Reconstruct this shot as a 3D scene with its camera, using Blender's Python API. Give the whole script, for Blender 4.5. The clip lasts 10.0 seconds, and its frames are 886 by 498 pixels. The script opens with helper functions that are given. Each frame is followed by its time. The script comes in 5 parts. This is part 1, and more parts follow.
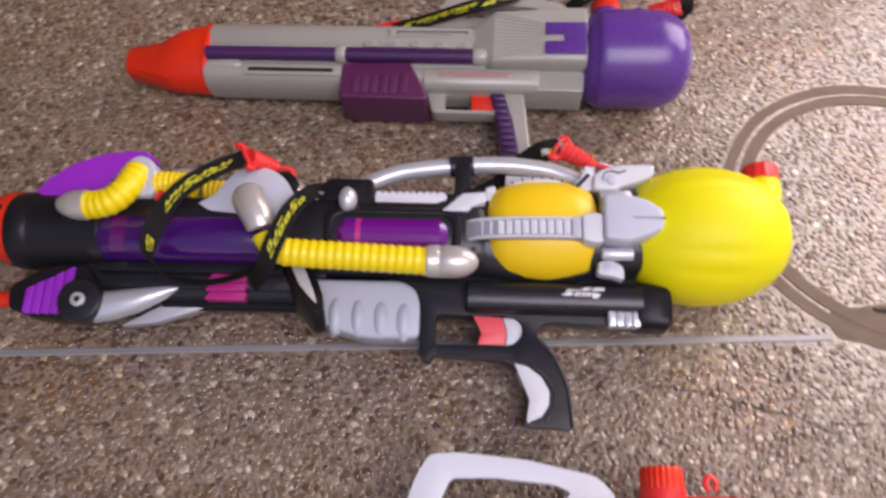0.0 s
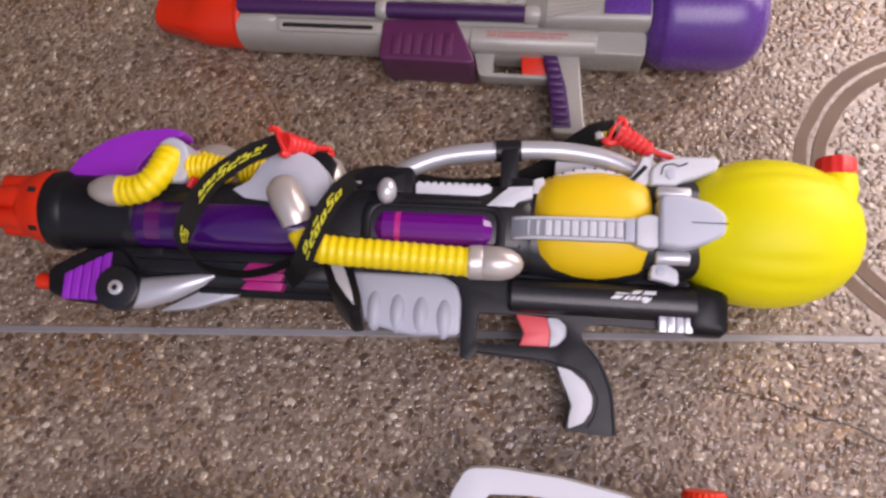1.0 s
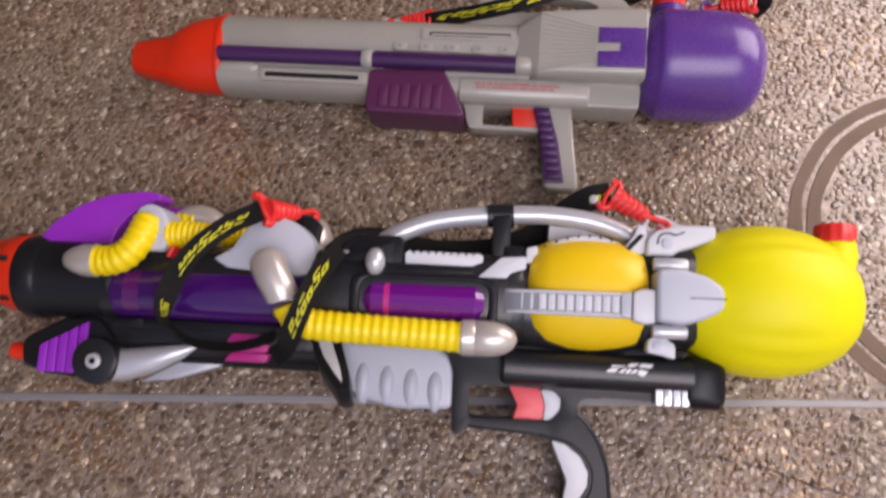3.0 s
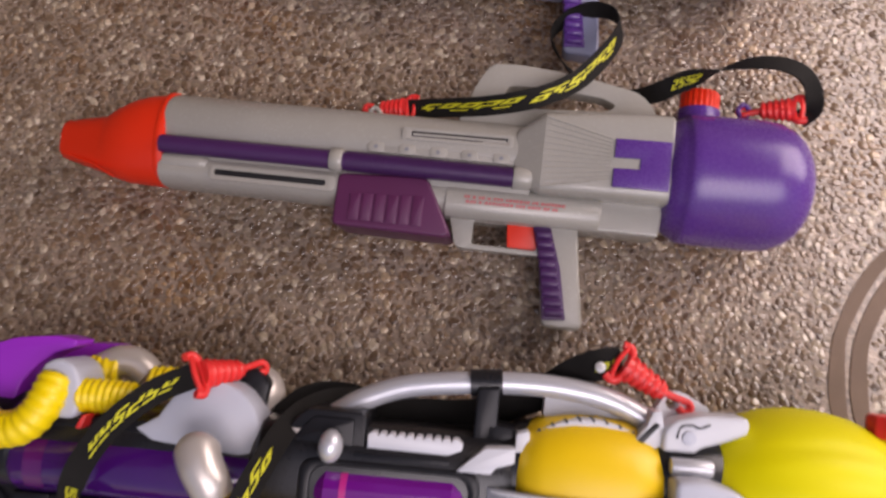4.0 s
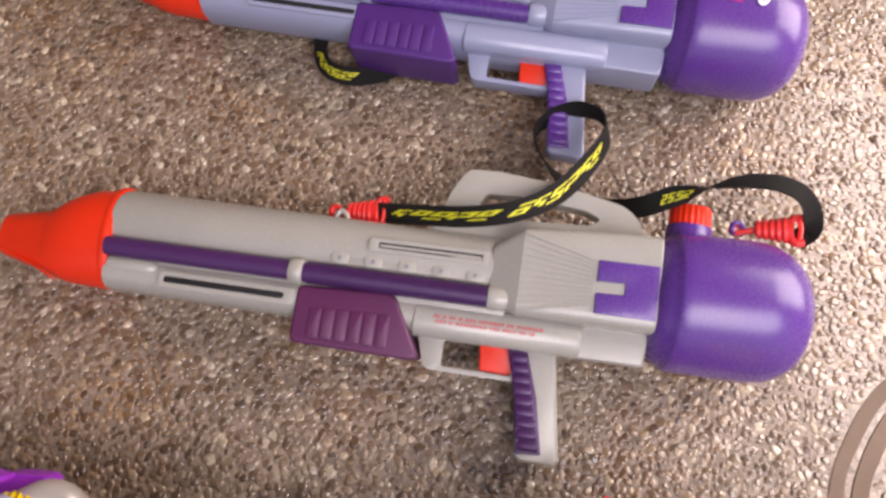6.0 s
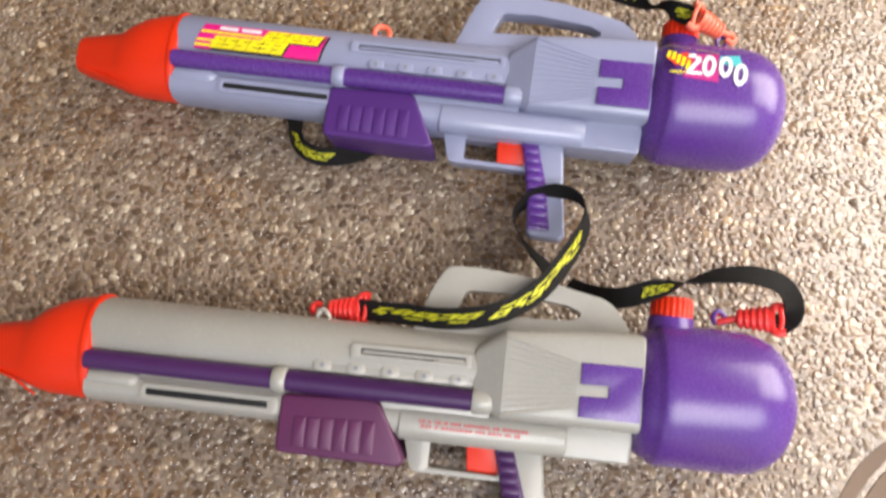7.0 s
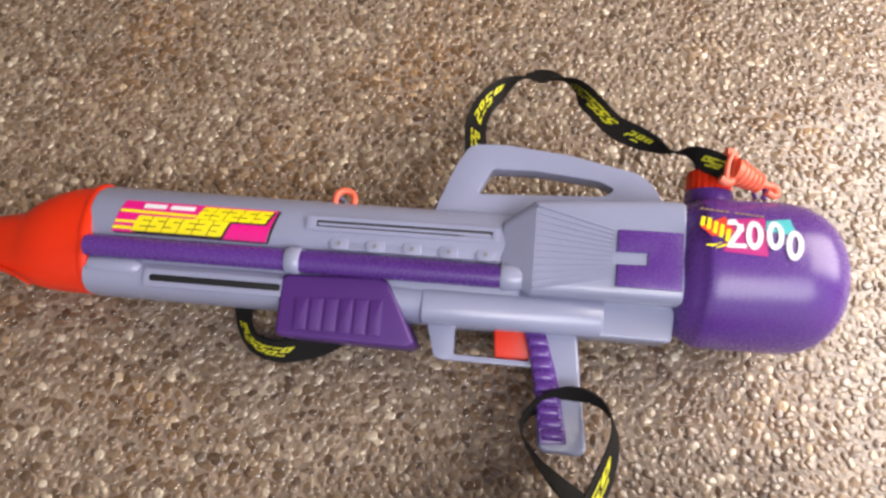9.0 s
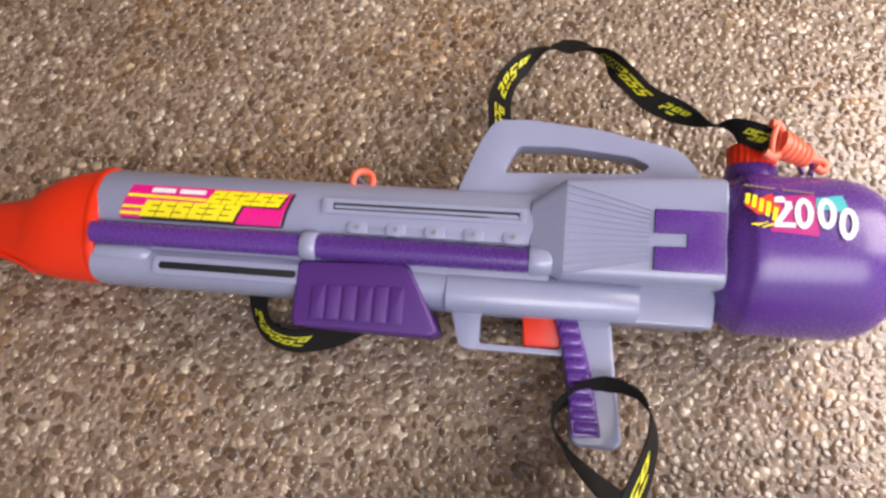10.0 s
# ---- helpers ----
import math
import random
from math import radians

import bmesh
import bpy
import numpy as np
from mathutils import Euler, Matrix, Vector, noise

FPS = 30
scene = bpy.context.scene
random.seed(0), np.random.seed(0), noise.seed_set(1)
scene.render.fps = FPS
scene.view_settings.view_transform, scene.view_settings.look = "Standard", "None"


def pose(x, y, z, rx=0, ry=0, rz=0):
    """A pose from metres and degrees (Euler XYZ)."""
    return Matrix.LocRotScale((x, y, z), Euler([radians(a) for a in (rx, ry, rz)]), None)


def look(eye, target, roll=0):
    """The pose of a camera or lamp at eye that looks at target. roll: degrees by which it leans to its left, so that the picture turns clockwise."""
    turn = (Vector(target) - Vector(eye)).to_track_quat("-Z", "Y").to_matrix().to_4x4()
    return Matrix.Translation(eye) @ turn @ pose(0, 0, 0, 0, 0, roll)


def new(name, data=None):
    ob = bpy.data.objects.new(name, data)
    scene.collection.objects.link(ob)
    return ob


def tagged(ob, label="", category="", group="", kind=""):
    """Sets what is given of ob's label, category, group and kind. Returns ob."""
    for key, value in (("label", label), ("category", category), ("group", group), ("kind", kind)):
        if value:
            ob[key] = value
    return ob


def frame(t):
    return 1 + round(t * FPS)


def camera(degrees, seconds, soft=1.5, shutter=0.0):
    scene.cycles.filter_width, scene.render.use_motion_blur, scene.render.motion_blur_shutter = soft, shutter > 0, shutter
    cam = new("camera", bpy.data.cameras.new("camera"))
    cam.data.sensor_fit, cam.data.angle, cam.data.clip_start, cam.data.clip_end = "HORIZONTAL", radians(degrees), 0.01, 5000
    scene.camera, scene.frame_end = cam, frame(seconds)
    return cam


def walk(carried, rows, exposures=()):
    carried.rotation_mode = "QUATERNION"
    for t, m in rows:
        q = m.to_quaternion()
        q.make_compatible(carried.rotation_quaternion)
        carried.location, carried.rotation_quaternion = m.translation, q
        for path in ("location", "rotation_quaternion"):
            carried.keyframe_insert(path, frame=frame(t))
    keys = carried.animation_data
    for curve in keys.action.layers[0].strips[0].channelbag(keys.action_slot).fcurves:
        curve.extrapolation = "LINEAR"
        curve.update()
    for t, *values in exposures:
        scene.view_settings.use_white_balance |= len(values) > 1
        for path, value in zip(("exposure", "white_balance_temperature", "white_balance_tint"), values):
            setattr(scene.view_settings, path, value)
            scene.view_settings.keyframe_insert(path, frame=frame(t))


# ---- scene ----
cam = camera(60.7, 10.0, soft=2.7, shutter=0.6)
PATH = [
    (0, (0.032, -0.066, 0.853), (0.04, 1.032, -0.819), -1.3),
    (0.5, (0.065, 0.018, 0.883), (-0.065, 0.997, -0.856), -5.1),
    (1, (0.037, 0.071, 0.881), (-0.081, 0.887, -0.942), -7.8),
    (1.5, (0.016, 0.092, 0.89), (-0.075, 0.882, -0.945), -6.7),
    (2, (0.013, 0.091, 0.897), (-0.076, 0.888, -0.935), -6.1),
    (3.5, (0.039, 0.274, 0.886), (-0.027, 1.029, -0.965), -5.3),
    (4, (0.043, 0.402, 0.824), (-0.027, 1.105, -1.047), -3.9),
    (4.5, (0.04, 0.432, 0.783), (-0.027, 1.121, -1.093), -2.5),
    (5, (0.051, 0.476, 0.783), (-0.046, 1.154, -1.097), -5.1),
    (5.5, (0.056, 0.482, 0.785), (-0.023, 1.277, -1.048), -1.7),
    (7, (0.065, 0.631, 0.84), (0.045, 1.348, -1.027), -0.8),
    (7.5, (0.06, 0.688, 0.855), (-0.033, 1.423, -1.003), -6.2),
    (8, (0.066, 0.745, 0.831), (-0.018, 1.503, -1.018), -6.2),
    (8.5, (0.07, 0.805, 0.788), (0.042, 1.595, -1.049), -3.8),
    (9, (0.066, 0.841, 0.739), (0.086, 1.671, -1.08), -1.1),
    (9.5, (0.061, 0.856, 0.706), (0.059, 1.641, -1.133), -2.2),
    (10, (0.061, 0.86, 0.703), (0.031, 1.645, -1.136), -5.0),
]
EXPOSURES = [(0, -0.24, 7150, 31), (1, -0.29, 7300, 33), (2, -0.28, 7300, 33), (3.4, -0.35, 7350, 29), (4, -0.40, 7500, 31), (5.5, 0.08, 7500, 32), (7, 0.38, 7350, 15), (8, 0.25, 7400, 15), (9, 0.23, 7400, 18), (10, 0.23, 7350, 21)]
walk(cam, [(t, look(eye, target, roll)) for t, eye, target, roll in PATH], EXPOSURES)

# ---------------------------------------------------------------- world and light
world = bpy.data.worlds.new("sky")
scene.world = world
world.use_nodes = True
wn = world.node_tree
sky = wn.nodes.new("ShaderNodeTexSky")
sky.sky_type = "NISHITA"
sky.sun_disc = False
sky.sun_elevation, sky.sun_rotation = radians(58), radians(159)
sky.air_density = 1.6
wn.links.new(sky.outputs[0], wn.nodes["Background"].inputs[0])
wn.nodes["Background"].inputs[1].default_value = 0.11


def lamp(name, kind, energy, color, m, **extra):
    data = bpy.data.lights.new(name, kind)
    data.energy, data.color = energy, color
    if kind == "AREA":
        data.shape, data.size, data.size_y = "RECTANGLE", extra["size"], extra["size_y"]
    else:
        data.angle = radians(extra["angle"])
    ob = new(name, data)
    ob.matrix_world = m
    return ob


lamp("sun", "SUN", 0.2, (1.0, 0.93, 0.86), look((0.5, -1.3, 2.23), (0, 0, 0)), angle=20)
# added area lamp that stands in for bluish sky light from the south
lamp("south_sky_fill", "AREA", 48, (0.78, 0.88, 1.0), look((0.85, -0.60, 1.95), (0.35, 0.75, 0.0)), size=2.0, size_y=1.2)
# added fill lamp that brightens the east side; no such source is known
lamp("east_fill", "AREA", 54, (0.97, 0.98, 0.98), look((1.78, 1.50, 1.0), (0.95, 1.50, 0.0)), size=1.5, size_y=1.5)
scene.view_settings.exposure = 0.0


# ---------------------------------------------------------------- materials
def mat(name, base, rough=0.45, metal=0.0, vary=0.12, scale=60.0, bump=0.0, coat=0.0, spec=0.5, gloss=0.1):
    """A procedural surface: colour with broad blotches and fine grain, uneven gloss and fine relief."""
    m = bpy.data.materials.new(name)
    m.use_nodes = True
    nt, b = m.node_tree, m.node_tree.nodes["Principled BSDF"]
    N, L = nt.nodes.new, nt.links.new
    co = N("ShaderNodeTexCoord")
    broad, fine = N("ShaderNodeTexNoise"), N("ShaderNodeTexNoise")
    broad.inputs["Scale"].default_value, broad.inputs["Detail"].default_value = scale * 0.25, 3
    fine.inputs["Scale"].default_value, fine.inputs["Detail"].default_value = scale * 9, 4
    for n in (broad, fine):
        L(co.outputs["Object"], n.inputs["Vector"])
    mix = N("ShaderNodeMix")
    mix.data_type = "RGBA"
    mix.inputs["A"].default_value = (*[c * (1 - vary) for c in base], 1)
    mix.inputs["B"].default_value = (*[min(1, c * (1 + vary)) for c in base], 1)
    L(broad.outputs["Fac"], mix.inputs["Factor"])
    L(mix.outputs["Result"], b.inputs["Base Color"])
    ra = N("ShaderNodeMapRange")
    ra.inputs["To Min"].default_value, ra.inputs["To Max"].default_value = max(0.02, rough - gloss), rough + gloss
    L(fine.outputs["Fac"], ra.inputs["Value"])
    L(ra.outputs["Result"], b.inputs["Roughness"])
    b.inputs["Metallic"].default_value = metal
    b.inputs["Coat Weight"].default_value = coat
    b.inputs["Specular IOR Level"].default_value = spec
    if bump:
        bp = N("ShaderNodeBump")
        bp.inputs["Strength"].default_value, bp.inputs["Distance"].default_value = bump, 0.0006
        L(fine.outputs["Fac"], bp.inputs["Height"])
        L(bp.outputs["Normal"], b.inputs["Normal"])
    return m


M = {
    "orange": mat("orange_plastic", (0.82, 0.032, 0.006), 0.42, bump=0.12),
    "red": mat("red_plastic", (0.80, 0.035, 0.030), 0.38, bump=0.1),
    "coral": mat("coral_plastic", (0.85, 0.15, 0.08), 0.4, bump=0.1),
    "beige_grey": mat("beige_grey_plastic", (0.345, 0.330, 0.290), 0.25, vary=0.10, bump=0.10, spec=0.6),
    "lilac_grey": mat("lilac_grey_plastic", (0.27, 0.288, 0.405), 0.24, vary=0.09, bump=0.10, spec=0.6),
    "violet": mat("violet_plastic", (0.105, 0.035, 0.235), 0.27, vary=0.1, bump=0.07, spec=0.6),
    "plum": mat("faded_plum_plastic", (0.100, 0.017, 0.068), 0.42, vary=0.15, bump=0.15),
    "violet_matt": mat("worn_violet_plastic", (0.072, 0.018, 0.155), 0.46, vary=0.15, bump=0.15),
    "violet_dark": mat("dark_violet_plastic", (0.060, 0.016, 0.085), 0.4, bump=0.08),
    "rose": mat("faded_red_plastic", (0.84, 0.10, 0.11), 0.4, bump=0.08),
    "groove_grey": mat("mid_grey_plastic", (0.20, 0.20, 0.22), 0.45, bump=0.08),
    "yellow": mat("yellow_plastic", (0.80, 0.72, 0.004), 0.48, vary=0.05, bump=0.05, spec=0.28),
    "amber": mat("amber_plastic", (0.86, 0.56, 0.008), 0.40, vary=0.06, bump=0.08),
    "corrugated": mat("yellow_hose_plastic", (0.90, 0.66, 0.005), 0.38, vary=0.05),
    "black": mat("black_plastic", (0.013, 0.013, 0.015), 0.30, vary=0.3, bump=0.10, spec=0.5),
    "black_soft": mat("matt_black_plastic", (0.011, 0.011, 0.013), 0.33, vary=0.25, bump=0.12, spec=0.24),
    # near-black puts the shade inside holes into colour; also black print and crack
    "hole": mat("black_hole_shade_and_print", (0.006, 0.006, 0.007), 0.8),
    # dim grey for the body's shade inside the top slot
    "slot": mat("dim_grey_slot_shade", (0.035, 0.033, 0.032), 0.35, gloss=0.15),
    "white": mat("white_plastic", (0.60, 0.61, 0.64), 0.40, vary=0.04, bump=0.06),
    "pale": mat("pale_grey_plastic", (0.48, 0.50, 0.56), 0.40, vary=0.06, bump=0.08),
    "strap_grey": mat("grey_strap_plastic", (0.27, 0.28, 0.31), 0.42, vary=0.08, bump=0.08),
    "silver": mat("silver_paint", (0.60, 0.61, 0.64), 0.30, metal=0.45, vary=0.04, gloss=0.02),
    "champagne": mat("warm_silver_paint", (0.60, 0.55, 0.50), 0.32, metal=0.45, vary=0.08, bump=0.03, gloss=0.03),
    "purple_fin": mat("bright_purple_plastic", (0.34, 0.028, 0.52), 0.36, vary=0.08, bump=0.06),
    "chamber_band": mat("dim_magenta_gloss_plastic", (0.095, 0.006, 0.10), 0.15, vary=0.3, coat=0.4),
    "magenta": mat("magenta_plastic", (0.50, 0.02, 0.20), 0.4, vary=0.2),
    "tank_purple": mat("deep_purple_gloss_plastic", (0.052, 0.006, 0.115), 0.13, vary=0.15, coat=0.4),
    "window_purple": mat("bright_purple_gloss_plastic", (0.15, 0.006, 0.20), 0.12, vary=0.15, coat=0.5),
    "strap": mat("black_webbing", (0.013, 0.012, 0.011), 0.8, vary=0.3, scale=200, bump=0.6, spec=0.15),
    "print": mat("yellow_print", (0.62, 0.60, 0.02), 0.6, vary=0.25, scale=400),
    "pink": mat("magenta_sticker", (0.78, 0.012, 0.22), 0.3, vary=0.06),
    "cyan": mat("turquoise_sticker", (0.06, 0.52, 0.55), 0.3),
    "sticker_yellow": mat("yellow_sticker", (0.88, 0.72, 0.02), 0.3),
    "sticker_white": mat("white_sticker", (0.82, 0.82, 0.84), 0.3),
    "sticker_red": mat("red_sticker", (0.72, 0.05, 0.03), 0.35),
    "red_print": mat("red_print", (0.52, 0.14, 0.14), 0.5, vary=0.3),
    "gold_print": mat("dull_gold_print", (0.36, 0.24, 0.13), 0.5),
    "metal": mat("steel", (0.72, 0.72, 0.72), 0.35, metal=0.6),
    "strip": mat("zinc_divider_strip", (0.36, 0.35, 0.35), 0.5, metal=0.35, vary=0.25, scale=40, bump=0.3),
    "cement": mat("smooth_cement", (0.165, 0.110, 0.075), 0.72, vary=0.35, scale=60, bump=0.5),
    "mortar": mat("pale_brown_mortar", (0.262, 0.196, 0.146), 0.33, vary=0.25, scale=150, bump=1.0, coat=1.0),
    # finishes of the added ceiling and walls, which stay out of view
    "boards": mat("varnished_boards", (0.22, 0.15, 0.09), 0.7, vary=0.08, scale=12, bump=0.3),
    "plaster": mat("brown_render", (0.11, 0.078, 0.052), 0.8, vary=0.06, scale=10, bump=0.3),
}


# ---------------------------------------------------------------- building helpers
def part(name, bm, material, parent, label="", sharp=38):
    """Links a bmesh as one mesh object under a thing or part."""
    me = bpy.data.meshes.new(name)
    bmesh.ops.recalc_face_normals(bm, faces=bm.faces)
    bm.to_mesh(me)
    bm.free()
    me.materials.append(M[material])
    me.polygons.foreach_set("use_smooth", [True] * len(me.polygons))
    me.set_sharp_from_angle(angle=radians(sharp))
    ob = new(name, me)
    ob.parent = parent
    if label:
        tagged(ob, label)
    return ob


def thing(name, m, label, category, group=""):
    ob = new(name)
    ob.empty_display_size = 0.05
    ob.matrix_basis = m
    return tagged(ob, label, category, group)


def rounded(pts, r, seg=4):
    """A closed outline with its corners rounded."""
    out, n = [], len(pts)
    for i in range(n):
        a, b, c = (Vector(pts[(i + k) % n]) for k in (-1, 0, 1))
        d1, d2 = a - b, c - b
        k = min(r, d1.length * 0.45, d2.length * 0.45)
        p, q = b + d1.normalized() * k, b + d2.normalized() * k
        for s in range(seg + 1):
            t = s / seg
            out.append(tuple(p * (1 - t) ** 2 + b * 2 * t * (1 - t) + q * t * t))
    return out


def plate(loops, w0, w1, bevel=0.002, seg=2, bm=None):
    """A flat body between two heights; the first outline is the rim, any others are holes."""
    bm = bm or bmesh.new()
    es, vs = [], []
    for loop in loops:
        v = [bm.verts.new((p[0], p[1], w0)) for p in loop]
        es += [bm.edges.new((v[i], v[(i + 1) % len(v)])) for i in range(len(v))]
        vs += v
    faces = [g for g in bmesh.ops.triangle_fill(bm, use_beauty=True, use_dissolve=len(loops) == 1, edges=es)["geom"] if isinstance(g, bmesh.types.BMFace)]
    ext = bmesh.ops.extrude_face_region(bm, geom=faces)["geom"]
    top = [g for g in ext if isinstance(g, bmesh.types.BMVert)]
    for v in top:
        v.co.z = w1
    bmesh.ops.recalc_face_normals(bm, faces=bm.faces)
    if bevel:
        ring = set(vs) | set(top)
        rim = [e for e in bm.edges if e.verts[0] in ring and e.verts[1] in ring and abs(e.verts[0].co.z - e.verts[1].co.z) < 1e-7
               and len(e.link_faces) == 2 and e.calc_face_angle() > 0.7]
        bmesh.ops.bevel(bm, geom=rim, offset=bevel, segments=seg, profile=0.5, affect="EDGES", clamp_overlap=True)
    return bm


def loft(sections, n=32, bm=None, cap=True):
    """A body along u through super-elliptic sections (u, v, w, half height, half width, exponent)."""
    bm = bm or bmesh.new()
    rings = []
    for u, v, w, hv, hw, e in sections:
        ring = []
        for i in range(n):
            a = 2 * math.pi * i / n
            c, s = math.cos(a), math.sin(a)
            ring.append(bm.verts.new((u, v + hv * math.copysign(abs(c) ** (2 / e), c), w + hw * math.copysign(abs(s) ** (2 / e), s))))
        rings.append(ring)
    for a, b in zip(rings, rings[1:]):
        for i in range(n):
            bm.faces.new((a[i], a[(i + 1) % n], b[(i + 1) % n], b[i]))
    if cap:
        bm.faces.new(rings[0]), bm.faces.new(rings[-1])
    return bm


def lathe(profile, v=0.0, w=0.0, n=32, squash=1.0, bm=None, e=2.0):
    return loft([(u, v, w, r, r * squash, e) for u, r in profile], n, bm)


def curve(points, steps):
    """A smooth line (Catmull-Rom) through points of any number of coordinates."""
    P = [np.array(p, float) for p in points]
    P = [2 * P[0] - P[1]] + P + [2 * P[-1] - P[-2]]
    out = []
    for i in range(1, len(P) - 2):
        for s in range(steps):
            t = s / steps
            a, b, c, d = P[i - 1:i + 3]
            out.append(0.5 * (2 * b + (c - a) * t + (2 * a - 5 * b + 4 * c - d) * t * t + (3 * b - a - 3 * c + d) * t ** 3))
    out.append(P[-2])
    return out


def sweep(points, radius, n=14, steps=8, ribs=0.0, pitch=0.008, bm=None, cap=True):
    """A round bar or hose along a smooth line; ribs: the depth of its corrugation."""
    bm = bm or bmesh.new()
    line = curve(points, steps)
    if ribs:
        length = sum(np.linalg.norm(b - a) for a, b in zip(line, line[1:]))
        count = max(2, int(length / pitch)) * 6
        dist = np.r_[0, np.cumsum([np.linalg.norm(b - a) for a, b in zip(line, line[1:])])]
        at = np.linspace(0, dist[-1], count + 1)
        line = [np.array([np.interp(s, dist, [p[k] for p in line]) for k in range(3)]) for s in at]
    rings, side = [], None
    for i, p in enumerate(line):
        d = Vector(line[min(i + 1, len(line) - 1)] - line[max(i - 1, 0)]).normalized()
        side = (side - d * side.dot(d)).normalized() if side else d.orthogonal().normalized()
        up = d.cross(side)
        f = i / max(1, len(line) - 1)
        r = radius(f) if callable(radius) else radius
        if ribs:
            r += ribs * (0.5 - abs((i % 6) - 3) / 3)
        rings.append([bm.verts.new(Vector(p) + r * (math.cos(a) * side + math.sin(a) * up)) for a in (2 * math.pi * k / n for k in range(n))])
    for a, b in zip(rings, rings[1:]):
        for k in range(n):
            bm.faces.new((a[k], a[(k + 1) % n], b[(k + 1) % n], b[k]))
    if cap:
        bm.faces.new(rings[0]), bm.faces.new(rings[-1])
    return bm


def ball(c, r, scale=(1, 1, 1), bm=None, seg=20):
    bm = bm or bmesh.new()
    bmesh.ops.create_uvsphere(bm, u_segments=seg, v_segments=seg // 2 + 2, radius=r, matrix=Matrix.Translation(c) @ Matrix.Diagonal((*scale, 1)))
    return bm


def drum(c, r, h, axis="z", bm=None, seg=28, bevel=0.0, r2=None):
    """A short round body about c along one axis."""
    bm = bm or bmesh.new()
    turn = {"z": Matrix(), "x": Matrix.Rotation(radians(90), 4, "Y"), "y": Matrix.Rotation(radians(-90), 4, "X")}[axis]
    got = bmesh.ops.create_cone(bm, cap_ends=True, segments=seg, radius1=r, radius2=r if r2 is None else r2, depth=h, matrix=Matrix.Translation(c) @ turn)["verts"]
    if bevel:
        es = {e for v in got for e in v.link_edges if len(e.link_faces) == 2 and e.calc_face_angle() > 0.9}
        bmesh.ops.bevel(bm, geom=list(es), offset=bevel, segments=2, profile=0.5, affect="EDGES", clamp_overlap=True)
    return bm


def knurled(c, r, h, teeth, bm=None):
    """A bottle cap along v with vertical ridges."""
    bm = bm or bmesh.new()
    n = teeth * 4
    rows = [(-h / 2, 1.0), (h / 2 - 0.003, 1.0), (h / 2, 0.9)]
    rings = []
    for dv, k in rows:
        ring = []
        for i in range(n):
            a = 2 * math.pi * i / n
            rr = r * k * (1.0 if i % 4 in (0, 1) else 0.945)
            ring.append(bm.verts.new((c[0] + rr * math.cos(a), c[1] + dv, c[2] + rr * math.sin(a))))
        rings.append(ring)
    for a, b in zip(rings, rings[1:]):
        for k in range(n):
            bm.faces.new((a[k], a[(k + 1) % n], b[(k + 1) % n], b[k]))
    bm.faces.new(rings[0]), bm.faces.new(rings[-1])
    return bm


def skin(quads, surface, lift=0.0006, nu=6, nv=5, bm=None):
    """Thin printed shapes laid on a curved surface w = surface(u, v)."""
    bm = bm or bmesh.new()
    for q in quads:
        g = []
        for j in range(nv + 1):
            for i in range(nu + 1):
                s, t = i / nu, j / nv
                p = (Vector(q[0]) * (1 - s) + Vector(q[1]) * s) * (1 - t) + (Vector(q[3]) * (1 - s) + Vector(q[2]) * s) * t
                g.append(bm.verts.new((p.x, p.y, surface(p.x, p.y) + lift)))
        for j in range(nv):
            for i in range(nu):
                k = j * (nu + 1) + i
                bm.faces.new((g[k], g[k + 1], g[k + nu + 2], g[k + nu + 1]))
    return bm


def ribbon(points, width, thick, steps=10):
    """Webbing along a line of (x, y, z, lean): lean 0 lies flat, 90 stands on its edge. Returns the body and its frames."""
    rows = curve(points, steps)
    frames, bm, rings, last = [], bmesh.new(), [], None
    for i, p in enumerate(rows):
        d = Vector((rows[min(i + 1, len(rows) - 1)] - rows[max(i - 1, 0)])[:3]).normalized()
        flat = Vector((-d.y, d.x, 0))
        flat = flat.normalized() if flat.length > 0.15 else last.copy()
        last = flat
        a = radians(p[3])
        side = flat * math.cos(a) + Vector((0, 0, 1)) * math.sin(a)
        side = (side - d * side.dot(d)).normalized()
        nor = d.cross(side).normalized()
        frames.append((Vector(p[:3]), side, nor))
        c = Vector(p[:3])
        rings.append([bm.verts.new(c + side * sx * width / 2 + nor * sn * thick / 2) for sx, sn in ((-1, -1), (1, -1), (1, 1), (-1, 1))])
    for a, b in zip(rings, rings[1:]):
        for k in range(4):
            bm.faces.new((a[k], a[(k + 1) % 4], b[(k + 1) % 4], b[k]))
    bm.faces.new(rings[0]), bm.faces.new(rings[-1])
    return bm, frames


